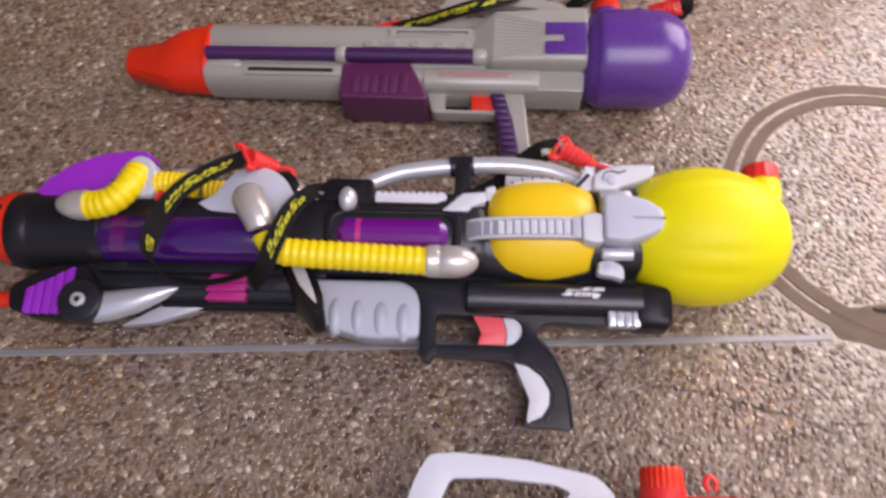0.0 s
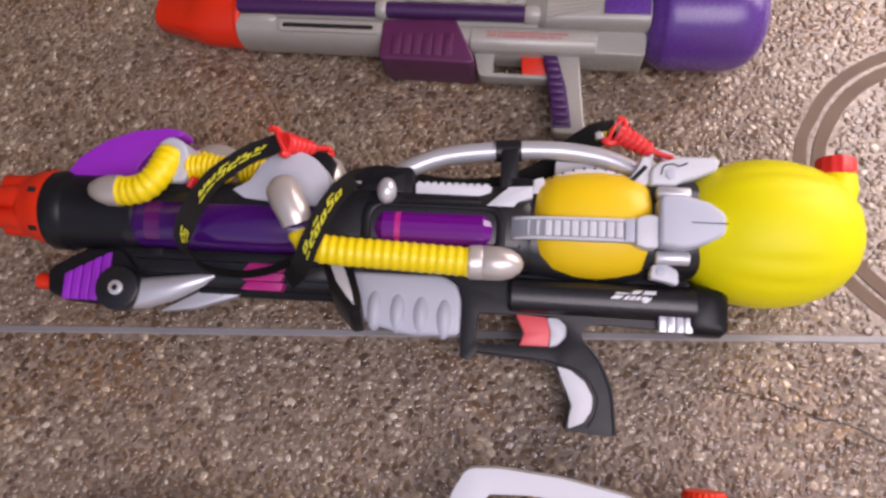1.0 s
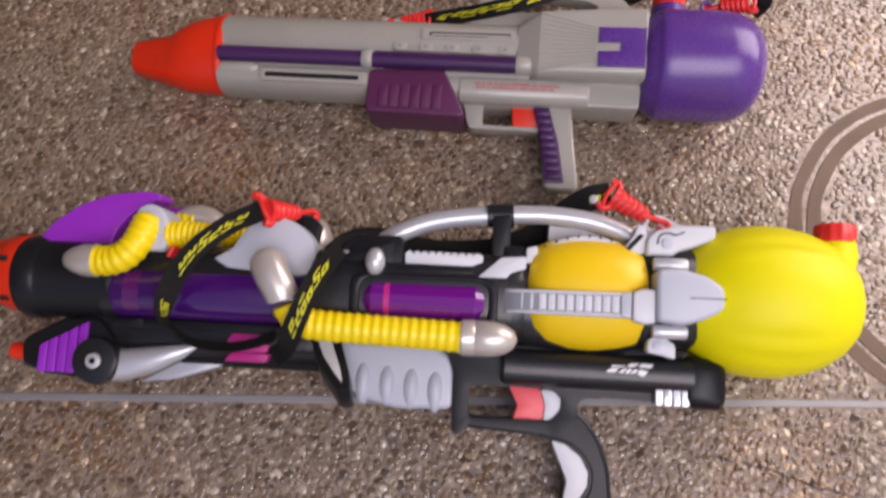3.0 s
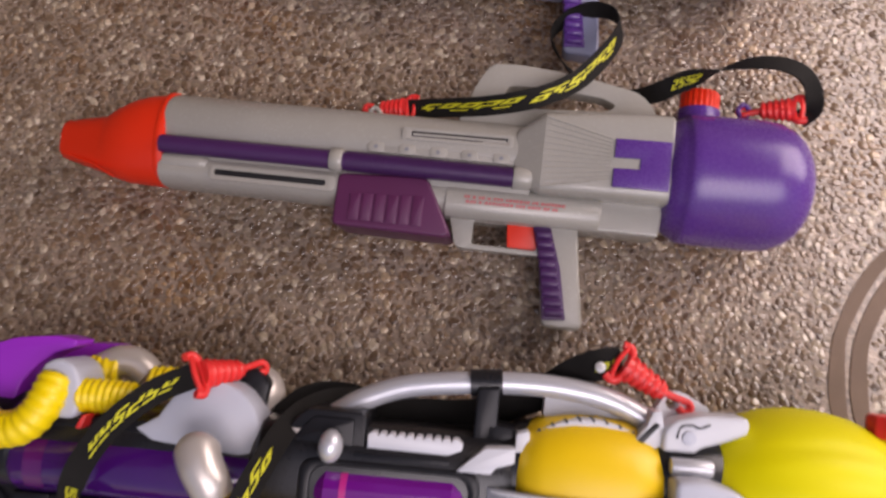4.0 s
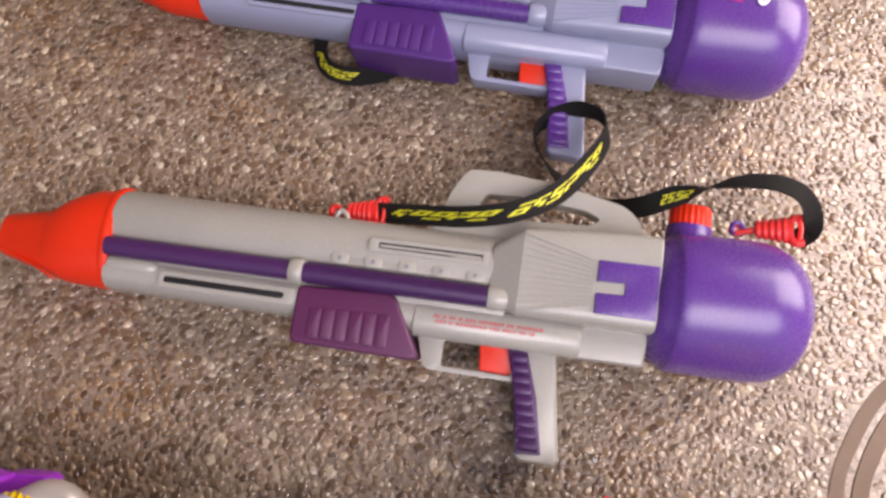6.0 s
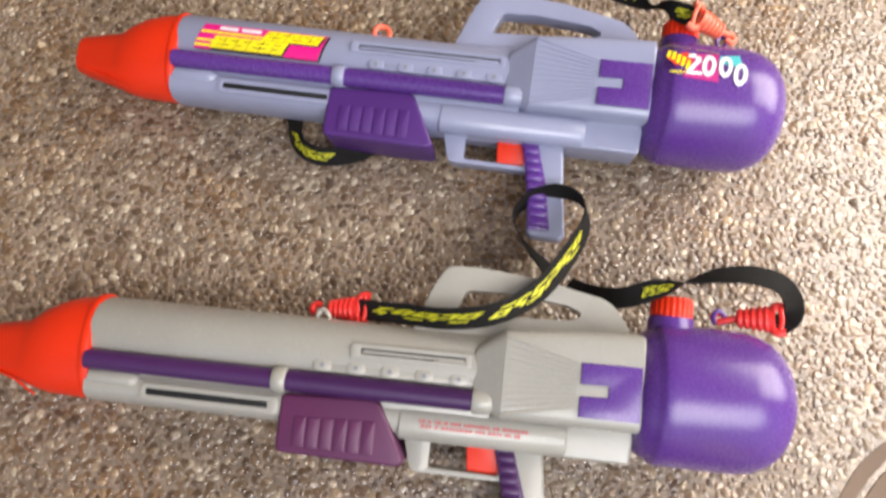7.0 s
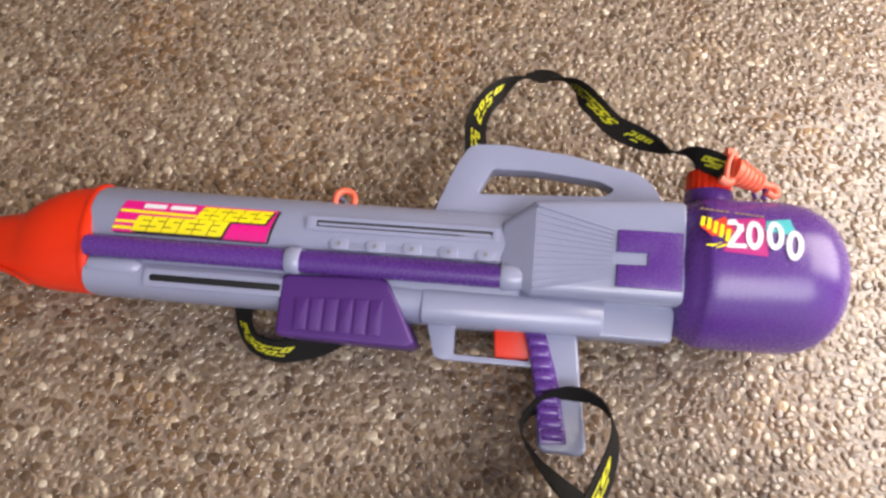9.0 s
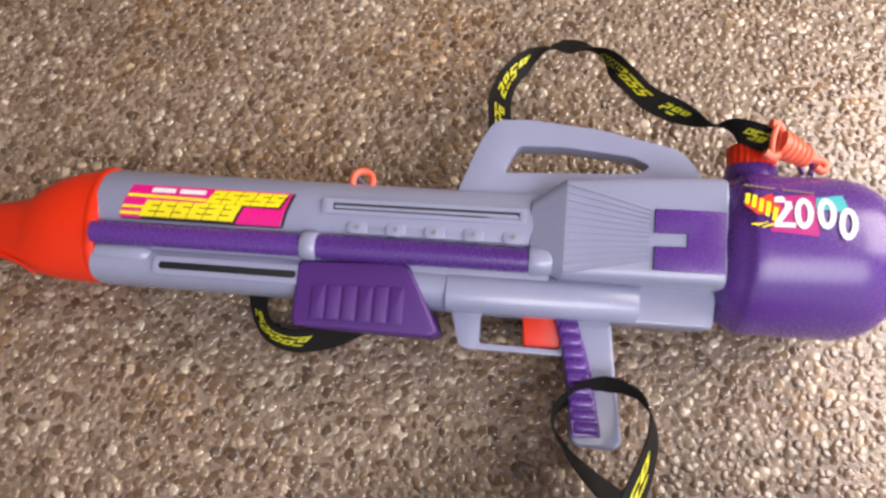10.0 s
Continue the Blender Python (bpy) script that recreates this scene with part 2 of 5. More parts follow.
def marks(frames, spans, width, thick, seed=1, face=1):
    """Slanted plain outlined blocks woven along a ribbon, over the given spans of its length (fractions): one body for each block."""
    rnd, out = random.Random(seed), []
    n = len(frames) - 1

    def at(f, s):
        i = min(int(max(0, f) * n), n - 1)
        k = min(1, max(0, f * n - i))
        a, b = frames[i], frames[i + 1]
        return a[0].lerp(b[0], k) + a[1].lerp(b[1], k) * s * width / 2 + a[2].lerp(b[2], k) * face * (thick / 2 + 0.0004)
    for lo, hi, count in spans:
        step = (hi - lo) / count
        for j in range(count):
            bm = bmesh.new()
            f, slant = lo + step * j, step * 1.1
            w, t = rnd.uniform(0.74, 0.90), 0.13
            strokes = [(-0.40, -0.40 + t, 0, w), (0.40 - t, 0.40, 0, w), (-t / 2, t / 2, 0, w)][rnd.choice((0, 0, 1)):]
            strokes += [(0, 0.40 - t, 0, 0.27) if rnd.random() < 0.6 else (-0.40 + t, 0, 0, 0.27), (0, 0.40 - t, w - 0.27, w) if rnd.random() < 0.5 else (-0.40 + t, 0, w - 0.27, w)]
            for s0, s1, w0, w1 in strokes:
                for k in range(3):
                    f0, f1 = f + step * (w0 + (w1 - w0) * k / 3), f + step * (w0 + (w1 - w0) * (k + 1) / 3)
                    bm.faces.new([bm.verts.new(at(g + slant * s, s)) for g, s in ((f0, s0), (f1, s0), (f1, s1), (f0, s1))])
            bmesh.ops.remove_doubles(bm, verts=bm.verts, dist=1e-5)
            out.append(bm)
    return out


def into(bm, m):
    """Brings a body given in world coordinates into a thing's own."""
    bm.transform(m.inverted())
    return bm


def swivel_clip(a, b, parent, m, ring=0.016, material="red"):
    """A plastic snap clip between the strap's end a and the hook's end b, in world coordinates."""
    a, b = Vector(a), Vector(b)
    d = (b - a).normalized()
    side = Vector((0, 0, 1)).cross(d).normalized()
    up = d.cross(side)
    L = (b - a).length
    bm = bmesh.new()
    loop = [a + side * x * ring + d * y for x, y in ((-1, -0.009), (-1.08, -0.002), (-0.75, 0.003), (0, 0.004), (0.75, 0.003), (1.08, -0.002), (1, -0.009))]
    sweep([tuple(p) for p in loop], 0.0040, 10, 5, bm=bm)
    sweep([tuple(a - d * 0.004 + side * ring * 0.95 + up * 0.002), tuple(a - d * 0.006 + up * 0.003), tuple(a - d * 0.004 - side * ring * 0.95 + up * 0.002)], 0.0025, 8, 4, bm=bm)
    clip = part("clip", into(bm, m), material, parent, "bright red plastic snap clip")
    bm = bmesh.new()
    for k in range(5):
        f = 0.008 + (L * 0.52) * k / 5
        r = 0.0108 - 0.0009 * k
        ringpts = [a + d * (f + 0.0016 * math.sin(t)) + (side * math.cos(t) + up * math.sin(t) * 0.8) * r for t in np.linspace(0, 2 * math.pi, 13)]
        sweep([tuple(p) for p in ringpts], 0.0030, 8, 2, bm=bm, cap=False)
    sweep([tuple(a + d * 0.002), tuple(a + d * L * 0.35), tuple(a + d * L * 0.62)], lambda f: 0.0120 - 0.0052 * f, 14, 4, bm=bm)
    part("spring", into(bm, m), material, clip)
    bm = bmesh.new()
    hook = [a + d * L * 0.58, a + d * L * 0.8 + side * 0.003, b - d * 0.004 + side * 0.005, b + side * 0.001, b - d * 0.003 - side * 0.005, b - d * 0.010 - side * 0.004]
    sweep([tuple(p) for p in hook], 0.0034, 10, 5, bm=bm)
    part("hook", into(bm, m), material, clip)
    return clip


# ---------------------------------------------------------------- setting
def box(name, lo, hi, material, label=""):
    bm = bmesh.new()
    bmesh.ops.create_cube(bm, size=1)
    for v in bm.verts:
        v.co = Vector([lo[k] + (v.co[k] + 0.5) * (hi[k] - lo[k]) for k in range(3)])
    ob = part(name, bm, material, None)
    return tagged(ob, label, "wall" if "wall" in name else name, kind="structure")


box("floor", (-30, -30, -0.12), (30, 30, 0.0001), "mortar", "brown exposed-aggregate pebble floor")
# walls out of view, added to darken the north-west of the floor
box("unseen_wall_west", (-1.08, 0.15, -0.12), (-0.88, 2.6, 2.5), "plaster", "unseen plain brown rendered wall added to block sky light")
box("unseen_wall_north", (-0.88, 2.4, -0.12), (3.6, 2.6, 2.5), "plaster", "unseen plain brown rendered wall added to block sky light")
# unseen east wall with an open doorway, both added to hold the fill lamp
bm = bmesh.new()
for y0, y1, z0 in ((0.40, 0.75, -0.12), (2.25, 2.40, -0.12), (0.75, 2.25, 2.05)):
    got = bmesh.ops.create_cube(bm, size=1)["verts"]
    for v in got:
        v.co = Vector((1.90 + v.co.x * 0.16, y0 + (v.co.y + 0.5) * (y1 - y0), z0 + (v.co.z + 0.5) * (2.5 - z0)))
tagged(part("unseen_wall_east", bm, "plaster", None), "unseen brown rendered wall with an added doorway for the fill lamp", "wall", kind="structure")
# unseen board ceiling added to cut sky light, round two sides of an open patio
bm = bmesh.new()
for x0, x1, y0, y1 in ((-1.15, 3.6, 1.05, 2.60), (0.75, 3.6, -0.6, 1.05), (-1.15, -0.30, 0.60, 1.05)):
    for v in bmesh.ops.create_cube(bm, size=1)["verts"]:
        v.co = Vector((x0 + (v.co.x + 0.5) * (x1 - x0), y0 + (v.co.y + 0.5) * (y1 - y0), 2.55 + v.co.z * 0.1))
tagged(part("ceiling", bm, "boards", None), "unseen plain varnished board ceiling added to block sky light", "ceiling", kind="structure")

# fine grit in the mortar between the pebbles
nt = M["mortar"].node_tree
surface = nt.nodes["Principled BSDF"]
place = nt.nodes.new("ShaderNodeNewGeometry")
grit = nt.nodes.new("ShaderNodeTexVoronoi")
grit.inputs["Scale"].default_value = 310
nt.links.new(place.outputs["Position"], grit.inputs["Vector"])
tone = nt.nodes.new("ShaderNodeSeparateColor")
nt.links.new(grit.outputs["Color"], tone.inputs[0])
span = nt.nodes.new("ShaderNodeMapRange")
span.inputs["To Min"].default_value, span.inputs["To Max"].default_value = 0.78, 1.22
nt.links.new(tone.outputs[0], span.inputs["Value"])
shade = nt.nodes.new("ShaderNodeVectorMath")
shade.operation = "SCALE"
nt.links.new(surface.inputs["Base Color"].links[0].from_socket, shade.inputs[0])
nt.links.new(span.outputs["Result"], shade.inputs["Scale"])
nt.links.new(shade.outputs["Vector"], surface.inputs["Base Color"])
# paler and darker stones that lie deeper, under the sealer
deep = nt.nodes.new("ShaderNodeTexVoronoi")
deep.inputs["Scale"].default_value = 150
nt.links.new(place.outputs["Position"], deep.inputs["Vector"])
dim = nt.nodes.new("ShaderNodeSeparateColor")
nt.links.new(deep.outputs["Color"], dim.inputs[0])
range_deep = nt.nodes.new("ShaderNodeMapRange")
range_deep.inputs["To Min"].default_value, range_deep.inputs["To Max"].default_value = 0.68, 1.34
nt.links.new(dim.outputs[0], range_deep.inputs["Value"])
shade_deep = nt.nodes.new("ShaderNodeVectorMath")
shade_deep.operation = "SCALE"
nt.links.new(shade.outputs["Vector"], shade_deep.inputs[0])
nt.links.new(range_deep.outputs["Result"], shade_deep.inputs["Scale"])
nt.links.new(shade_deep.outputs["Vector"], surface.inputs["Base Color"])
relief = nt.nodes.new("ShaderNodeBump")
relief.inputs["Strength"].default_value, relief.inputs["Distance"].default_value = 0.7, 0.0012
surface.inputs["Coat Roughness"].default_value = 0.2
relief.invert = True
nt.links.new(grit.outputs["Distance"], relief.inputs["Height"])
nt.links.new(relief.outputs["Normal"], surface.inputs["Normal"])
# ---------------------------------------------------------------- the two long-barrelled water guns
def barrel_top(u, v):
    return 0.040 * math.sqrt(max(0.0, 1 - ((v - 0.020) / 0.0355) ** 2))


def bottle_top(u, v):
    r = 0.0708 if u < 0.660 else 0.0708 * math.sqrt(max(0.0, 1 - ((u - 0.660) / 0.0560) ** 2))
    return math.sqrt(max(0.0, r * r - (v - 0.0145) ** 2))


def soaker(m, body, accent, pump, label, rods="", slid=0.0):
    """A long water gun lying on its side: nozzle along -u, bottle along +u, carrying handle towards +v."""
    rods = rods or accent
    g = thing("water_gun", m, label, "water gun", "long-barrelled water guns")
    nozzle = part("nozzle", loft([(-0.122, -0.010, 0, 0.019, 0.017, 3), (-0.1215, -0.010, 0, 0.0215, 0.019, 3), (-0.119, -0.010, 0, 0.0230, 0.020, 3),
        (-0.071, -0.011, 0, 0.0335, 0.027, 2.8), (-0.067, -0.010, 0, 0.0360, 0.029, 2.6), (-0.056, -0.007, 0, 0.0425, 0.033, 2.4), (-0.040, -0.004, 0, 0.0485, 0.037, 2.3),
        (-0.022, -0.001, 0, 0.052, 0.039, 2.2), (-0.006, 0.0, 0, 0.0535, 0.040, 2.2), (0.008, 0.002, 0, 0.0550, 0.041, 2.2), (0.011, 0.002, 0, 0.0535, 0.0405, 2.2)], 40), "orange", g, "bright orange-red nozzle")
    # black disc carries the shade of the bore
    part("bore", drum((-0.1222, -0.010, 0), 0.009, 0.002, "x"), "hole", nozzle)
    for v in (-0.040, 0.006):
        part("ridge", loft([(-0.117, -0.010 + (v + 0.010) * 0.55, 0.0165, 0.0012, 0.0015, 2), (-0.072, v, 0.0225, 0.0016, 0.002, 2), (-0.043, v * 1.3, 0.032, 0.001, 0.001, 2)], 8), "orange", nozzle)
    part("nozzle_lip", loft([(0.000, 0.002, 0, 0.0548, 0.0405, 2.2), (0.002, 0.002, 0, 0.0556, 0.0418, 2.2), (0.007, 0.002, 0, 0.0556, 0.0418, 2.2), (0.010, 0.002, 0, 0.0542, 0.0408, 2.2)], 40), "orange", nozzle)
    part("barrel", loft([(0.008, 0.020, 0, 0.0345, 0.039, 2.1), (0.012, 0.020, 0, 0.0355, 0.040, 2.1), (0.33, 0.020, 0, 0.0355, 0.040, 2.1), (0.425, 0.020, 0, 0.036, 0.041, 2.2)], 40), body, g)
    part("lower_barrel", loft([(0.008, -0.034, 0, 0.0200, 0.035, 2.4), (0.18, -0.034, 0, 0.0205, 0.036, 2.4), (0.345, -0.036, 0, 0.0205, 0.033, 2.4)], 32), body, g)
    part("spine", plate([[(0.01, -0.03), (0.01, 0.012), (0.42, 0.012), (0.42, -0.03)]], -0.034, 0.031, 0.001), body, g)
    # flat black plate carries the shade inside the slot
    slot = part("side_slot", plate([rounded([(0.074, -0.0392), (0.074, -0.0328), (0.2, -0.0328), (0.2, -0.0392)], 0.003)], 0.030, 0.0361, 0.0006), "hole", g, "narrow slot with its inner shade put in as black")
    part("slot_lip", plate([rounded([(0.068, -0.0445), (0.068, -0.0275), (0.21, -0.0275), (0.21, -0.0445)], 0.005), rounded([(0.074, -0.0392), (0.2, -0.0392), (0.2, -0.0328), (0.074, -0.0328)], 0.003)], 0.026, 0.0366, 0.0006), body, slot)
    part("knuckle", loft([(0.012, -0.027, 0.028, 0.009, 0.009, 2), (0.055, -0.027, 0.029, 0.0095, 0.0095, 2), (0.062, -0.027, 0.029, 0.007, 0.007, 2), (0.066, -0.027, 0.029, 0.002, 0.002, 2)], 20), body, g)
    rod = part("pump_rod", sweep([(0.009, -0.010, 0.036), (0.2, -0.010, 0.037), (0.404, -0.010, 0.037)], 0.0102, 20, 3), rods, g, "purple ribbed plastic rod")
    bm = bmesh.new()
    for k in range(56):
        u = 0.222 + k * 0.0032
        drum((u, -0.010, 0.037), 0.0112, 0.0015, "x", bm, 18)
    part("rod_ribs", bm, rods, rod)
    part("rod_clamp", lathe([(0.203, 0.0115), (0.2045, 0.0126), (0.2155, 0.0126), (0.217, 0.0115)], -0.010, 0.037, 24), body, rod)
    part("rod_end", lathe([(0.402, 0.0118), (0.404, 0.0125), (0.418, 0.012), (0.424, 0.009), (0.426, 0.004)], -0.010, 0.037, 24), body, rod)
    # top slot with its pale lip, and the row of screw bosses
    s0 = 0.286 if slid else 0.226
    lip = part("top_slot_frame", plate([rounded([(s0 - 0.008, 0.0195), (s0 - 0.008, 0.0335), (0.398, 0.0345), (0.398, 0.0205)], 0.003), rounded([(s0 + 0.002, 0.0235), (0.392, 0.024), (0.392, 0.0305), (s0 + 0.002, 0.0295)], 0.001)], 0.030, 0.0412, 0.0007), body, g)
    # flat plate whose dim colour holds the shade within the slot
    part("top_slot", plate([[(s0, 0.0225), (s0, 0.031), (0.394, 0.032), (0.394, 0.023)]], 0.034, 0.0400, 0.0), "slot", lip)
    part("slot_rod", sweep([(s0 + 0.004, 0.0262, 0.0396), (0.33, 0.0266, 0.0396), (0.390, 0.0270, 0.0396)], 0.0016, 8, 2), body, lip)
    bosses = part("boss_strip", plate([rounded([(0.242, 0.0035), (0.238, 0.0145), (0.402, 0.0145), (0.405, 0.0035)], 0.003)], 0.030, 0.0388, 0.001), body, g)
    for k in range(5):
        u = 0.251 + 0.034 * k
        part("boss", plate([rounded([(u - 0.009, 0.003), (u - 0.009, 0.0145), (u + 0.009, 0.0145), (u + 0.009, 0.003)], 0.005)], 0.034, 0.0402, 0.0008), body, bosses)
        # grey disc, the shade of the hole put in as colour
        part("screw_hole", drum((u, 0.009, 0.0400), 0.0022, 0.0012, "z", seg=16), "groove_grey", bosses)
    # pump grip
    pg = part("pump_grip", plate([rounded([(0.200, -0.080), (0.2005, -0.023), (0.292, -0.019), (0.300, -0.022), (0.312, -0.044), (0.329, -0.077), (0.322, -0.0815)], 0.007)], -0.032, 0.0375, 0.010, 4), pump, g, "ribbed pump grip")
    for k in range(6):
        u = 0.2165 + 0.0138 * k
        part("grip_rib", plate([rounded([(u, -0.0730), (u, -0.0435 + 0.0006 * k), (u + 0.0122, -0.0432 + 0.0006 * k), (u + 0.0122, -0.0730)], 0.0025)], 0.030, 0.0388, 0.0011), pump, pg)
    pg.matrix_basis = Matrix.Translation((slid, 0, 0))
    # receiver
    rc = part("receiver", loft([(0.400, 0.014, 0.002, 0.024, 0.034, 7), (0.402, 0.016, 0.002, 0.028, 0.038, 7), (0.4285, 0.019, 0.002, 0.0435, 0.0485, 8), (0.4300, 0.019, 0.002, 0.0440, 0.0492, 8), (0.47, 0.0205, 0.002, 0.0455, 0.0505, 8),
        (0.54, 0.023, 0.002, 0.0475, 0.0525, 8), (0.5605, 0.023, 0.002, 0.0475, 0.0525, 8), (0.5620, 0.023, 0.002, 0.0465, 0.0515, 8)], 64), body, g, sharp=22)
    for k in range(12):
        v0, v1 = -0.0185 + 0.0068 * k, -0.004 + 0.0038 * k
        part("rib", sweep([(0.4315, v0, 0.0500), (0.465, (v0 + v1) / 2, 0.0520), (0.4995, v1, 0.0532)], lambda f: 0.0019 - 0.0006 * f, 5, 2), body, rc, sharp=20)
    part("lower_receiver", plate([rounded([(0.335, -0.056), (0.335, -0.010), (0.43, -0.006), (0.563, -0.002), (0.559, -0.056)], 0.004)], -0.028, 0.026, 0.004, 3), body, g)
    part("side_tube", loft([(0.330, -0.038, 0.016, 0.016, 0.016, 2.4), (0.333, -0.038, 0.016, 0.0185, 0.0185, 2.4), (0.494, -0.038, 0.016, 0.0185, 0.0185, 2.4), (0.497, -0.038, 0.016, 0.0165, 0.0165, 2.4)], 28), body, g)
    part("bottle_collar", plate([[(0.503, -0.013), (0.503, 0.0065), (0.5295, 0.0075), (0.5295, 0.0185), (0.503, 0.018), (0.503, 0.038), (0.5605, 0.039), (0.5605, -0.013)]], 0.03, 0.0560, 0.0012), accent, g)
    # carrying handle, guard, trigger, pistol grip
    part("carrying_handle", plate([rounded([(0.330, 0.042), (0.351, 0.100), (0.364, 0.122), (0.396, 0.1235), (0.458, 0.1175), (0.527, 0.103), (0.541, 0.092), (0.556, 0.066), (0.552, 0.045)], 0.008),
        rounded([(0.3735, 0.0725), (0.495, 0.0785), (0.505, 0.0860), (0.489, 0.0935), (0.428, 0.0995), (0.386, 0.0985)], 0.0055)], -0.012, 0.013, 0.003, 3), body, g)
    part("trigger_guard", plate([rounded([(0.333, -0.040), (0.3455, -0.085), (0.352, -0.0875), (0.438, -0.0875), (0.446, -0.040)], 0.004),
        rounded([(0.3635, -0.0565), (0.434, -0.0565), (0.434, -0.0828), (0.3635, -0.0822)], 0.003)], -0.012, 0.0125, 0.002), body, g)
    part("trigger", plate([rounded([(0.3995, -0.050), (0.4025, -0.0815), (0.440, -0.084), (0.436, -0.048)], 0.002)], -0.007, 0.0075, 0.0015), "orange", g, "bright orange trigger")
    grip = part("pistol_grip", plate([rounded([(0.430, -0.045), (0.4405, -0.097), (0.4465, -0.158), (0.4515, -0.1625), (0.485, -0.1635), (0.4905, -0.157), (0.4825, -0.103), (0.4755, -0.045)], 0.006)], -0.014, 0.0145, 0.004, 3), body, g)
    pad = part("grip_pad", plate([rounded([(0.4285, -0.0565), (0.4475, -0.0555), (0.462, -0.100), (0.4725, -0.1535), (0.4475, -0.1555), (0.4395, -0.097)], 0.002)], -0.0165, 0.0165, 0.0015), rods, grip)
    for k in range(9):
        v = -0.064 - 0.0103 * k
        u0, u1 = 0.4305 + (-0.056 - v) * 0.2, 0.4475 + (-0.056 - v) * 0.245
        part("pad_rib", drum(((u0 + u1) / 2, v, 0.0142), 0.0056, (u1 - u0) * 0.98, "x", bevel=0.002, seg=20), rods, pad)
    # bottle, neck and cap
    bt = part("bottle", lathe([(0.559, 0.047), (0.561, 0.054), (0.566, 0.0605), (0.573, 0.0645), (0.5775, 0.0668), (0.5795, 0.0690), (0.583, 0.0703), (0.592, 0.0708), (0.660, 0.0708), (0.676, 0.0684), (0.690, 0.0622),
        (0.700, 0.0540), (0.7070, 0.0440), (0.7115, 0.0332), (0.7140, 0.0212), (0.7152, 0.010), (0.7154, 0.002)], 0.0145, 0, 56), accent, g, "rounded purple water bottle")
    part("neck", lathe_v((0.595, 0.0, 0.0), [(0.072, 0.024), (0.089, 0.023), (0.0925, 0.022)]), accent, bt)
    part("cap", knurled((0.595, 0.102, 0.0), 0.0212, 0.021, 22), "orange", bt, "ridged orange screw cap")
    lug = [(0.640, 0.090, 0.0), (0.637, 0.098, 0.0), (0.642, 0.104, 0.0), (0.648, 0.099, 0.0), (0.646, 0.090, 0.0)]
    part("strap_lug", sweep(lug, 0.0028, 8, 4), accent, bt)
    part("front_lug", sweep([(0.232, 0.046, -0.004), (0.230, 0.057, -0.004), (0.235, 0.064, -0.004), (0.242, 0.058, -0.004), (0.242, 0.046, -0.004)], 0.0030, 8, 4), body, g)
    return g


def lathe_v(c, profile, n=28):
    bm = lathe(profile, 0, 0, n)
    bm.transform(Matrix.Translation(c) @ Matrix(((0, 1, 0, 0), (1, 0, 0, 0), (0, 0, 1, 0), (0, 0, 0, 1))))
    return bm


POSE_A = pose(-0.309, 0.817, 0.051, 14, -1.8, -5.8)
POSE_B = pose(-0.270, 1.177, 0.056, 14, -1.8, -8.2)
gun_a = soaker(POSE_A, "beige_grey", "violet", "plum", "yellowed grey and purple toy water gun lying on pebble floor", "violet_dark", 0.0125)
gun_b = soaker(POSE_B, "lilac_grey", "violet", "violet_matt", "lilac-grey and purple toy water gun with bright stickers")
gun_c = soaker(pose(-0.353, 0.083, 0.054, 14, -1.8, -3.0), "white", "red", "red", "white and red toy water gun lying on pebble floor")


def webbing(points, width, spans, parent, m, label="", seed=1):
    body, frames = ribbon(points, width, 0.0016)
    st = part("strap", into(body, m), "strap", parent, label or "black webbing strap with yellow woven marks")
    if spans:
        for bm in marks(frames, spans, width, 0.0016, seed=seed):
            part("woven_mark", into(bm, m), "print", st)
    return st


# strap of the grey gun: over its handle, looped round the neighbour's grip, back behind the handle and over to the bottle
webbing([(-0.032, 0.859, 0.064, 25), (0.012, 0.849, 0.085, 25), (0.062, 0.836, 0.113, 24), (0.110, 0.838, 0.127, 22), (0.153, 0.864, 0.119, 26), (0.190, 0.912, 0.101, 36), (0.212, 0.955, 0.086, 62),
         (0.208, 0.986, 0.076, 88), (0.182, 1.000, 0.066, 110), (0.152, 0.993, 0.054, 108), (0.137, 0.975, 0.046, 98), (0.148, 0.950, 0.038, 112), (0.168, 0.926, 0.034, 140), (0.190, 0.905, 0.030, 165)],
        0.0215, [(0.03, 0.205, 5), (0.23, 0.42, 6), (0.50, 0.57, 4)], gun_a, POSE_A, seed=3)
webbing([(0.196, 0.898, 0.036, 10), (0.215, 0.880, 0.060, 20), (0.242, 0.866, 0.094, 30), (0.268, 0.868, 0.115, 40), (0.300, 0.872, 0.130, 110), (0.333, 0.876, 0.140, 150), (0.364, 0.875, 0.142, 165), (0.391, 0.868, 0.134, 178),
         (0.407, 0.856, 0.116, 195), (0.410, 0.846, 0.098, 200), (0.398, 0.838, 0.090, 190)], 0.0220, [(0.27, 0.36, 4)], gun_a, POSE_A, seed=4)
swivel_clip((-0.030, 0.859, 0.064), (-0.083, 0.861, 0.058), gun_a, POSE_A, 0.0145)
swivel_clip((0.390, 0.841, 0.108), (0.334, 0.847, 0.092), gun_a, POSE_A, 0.0130)
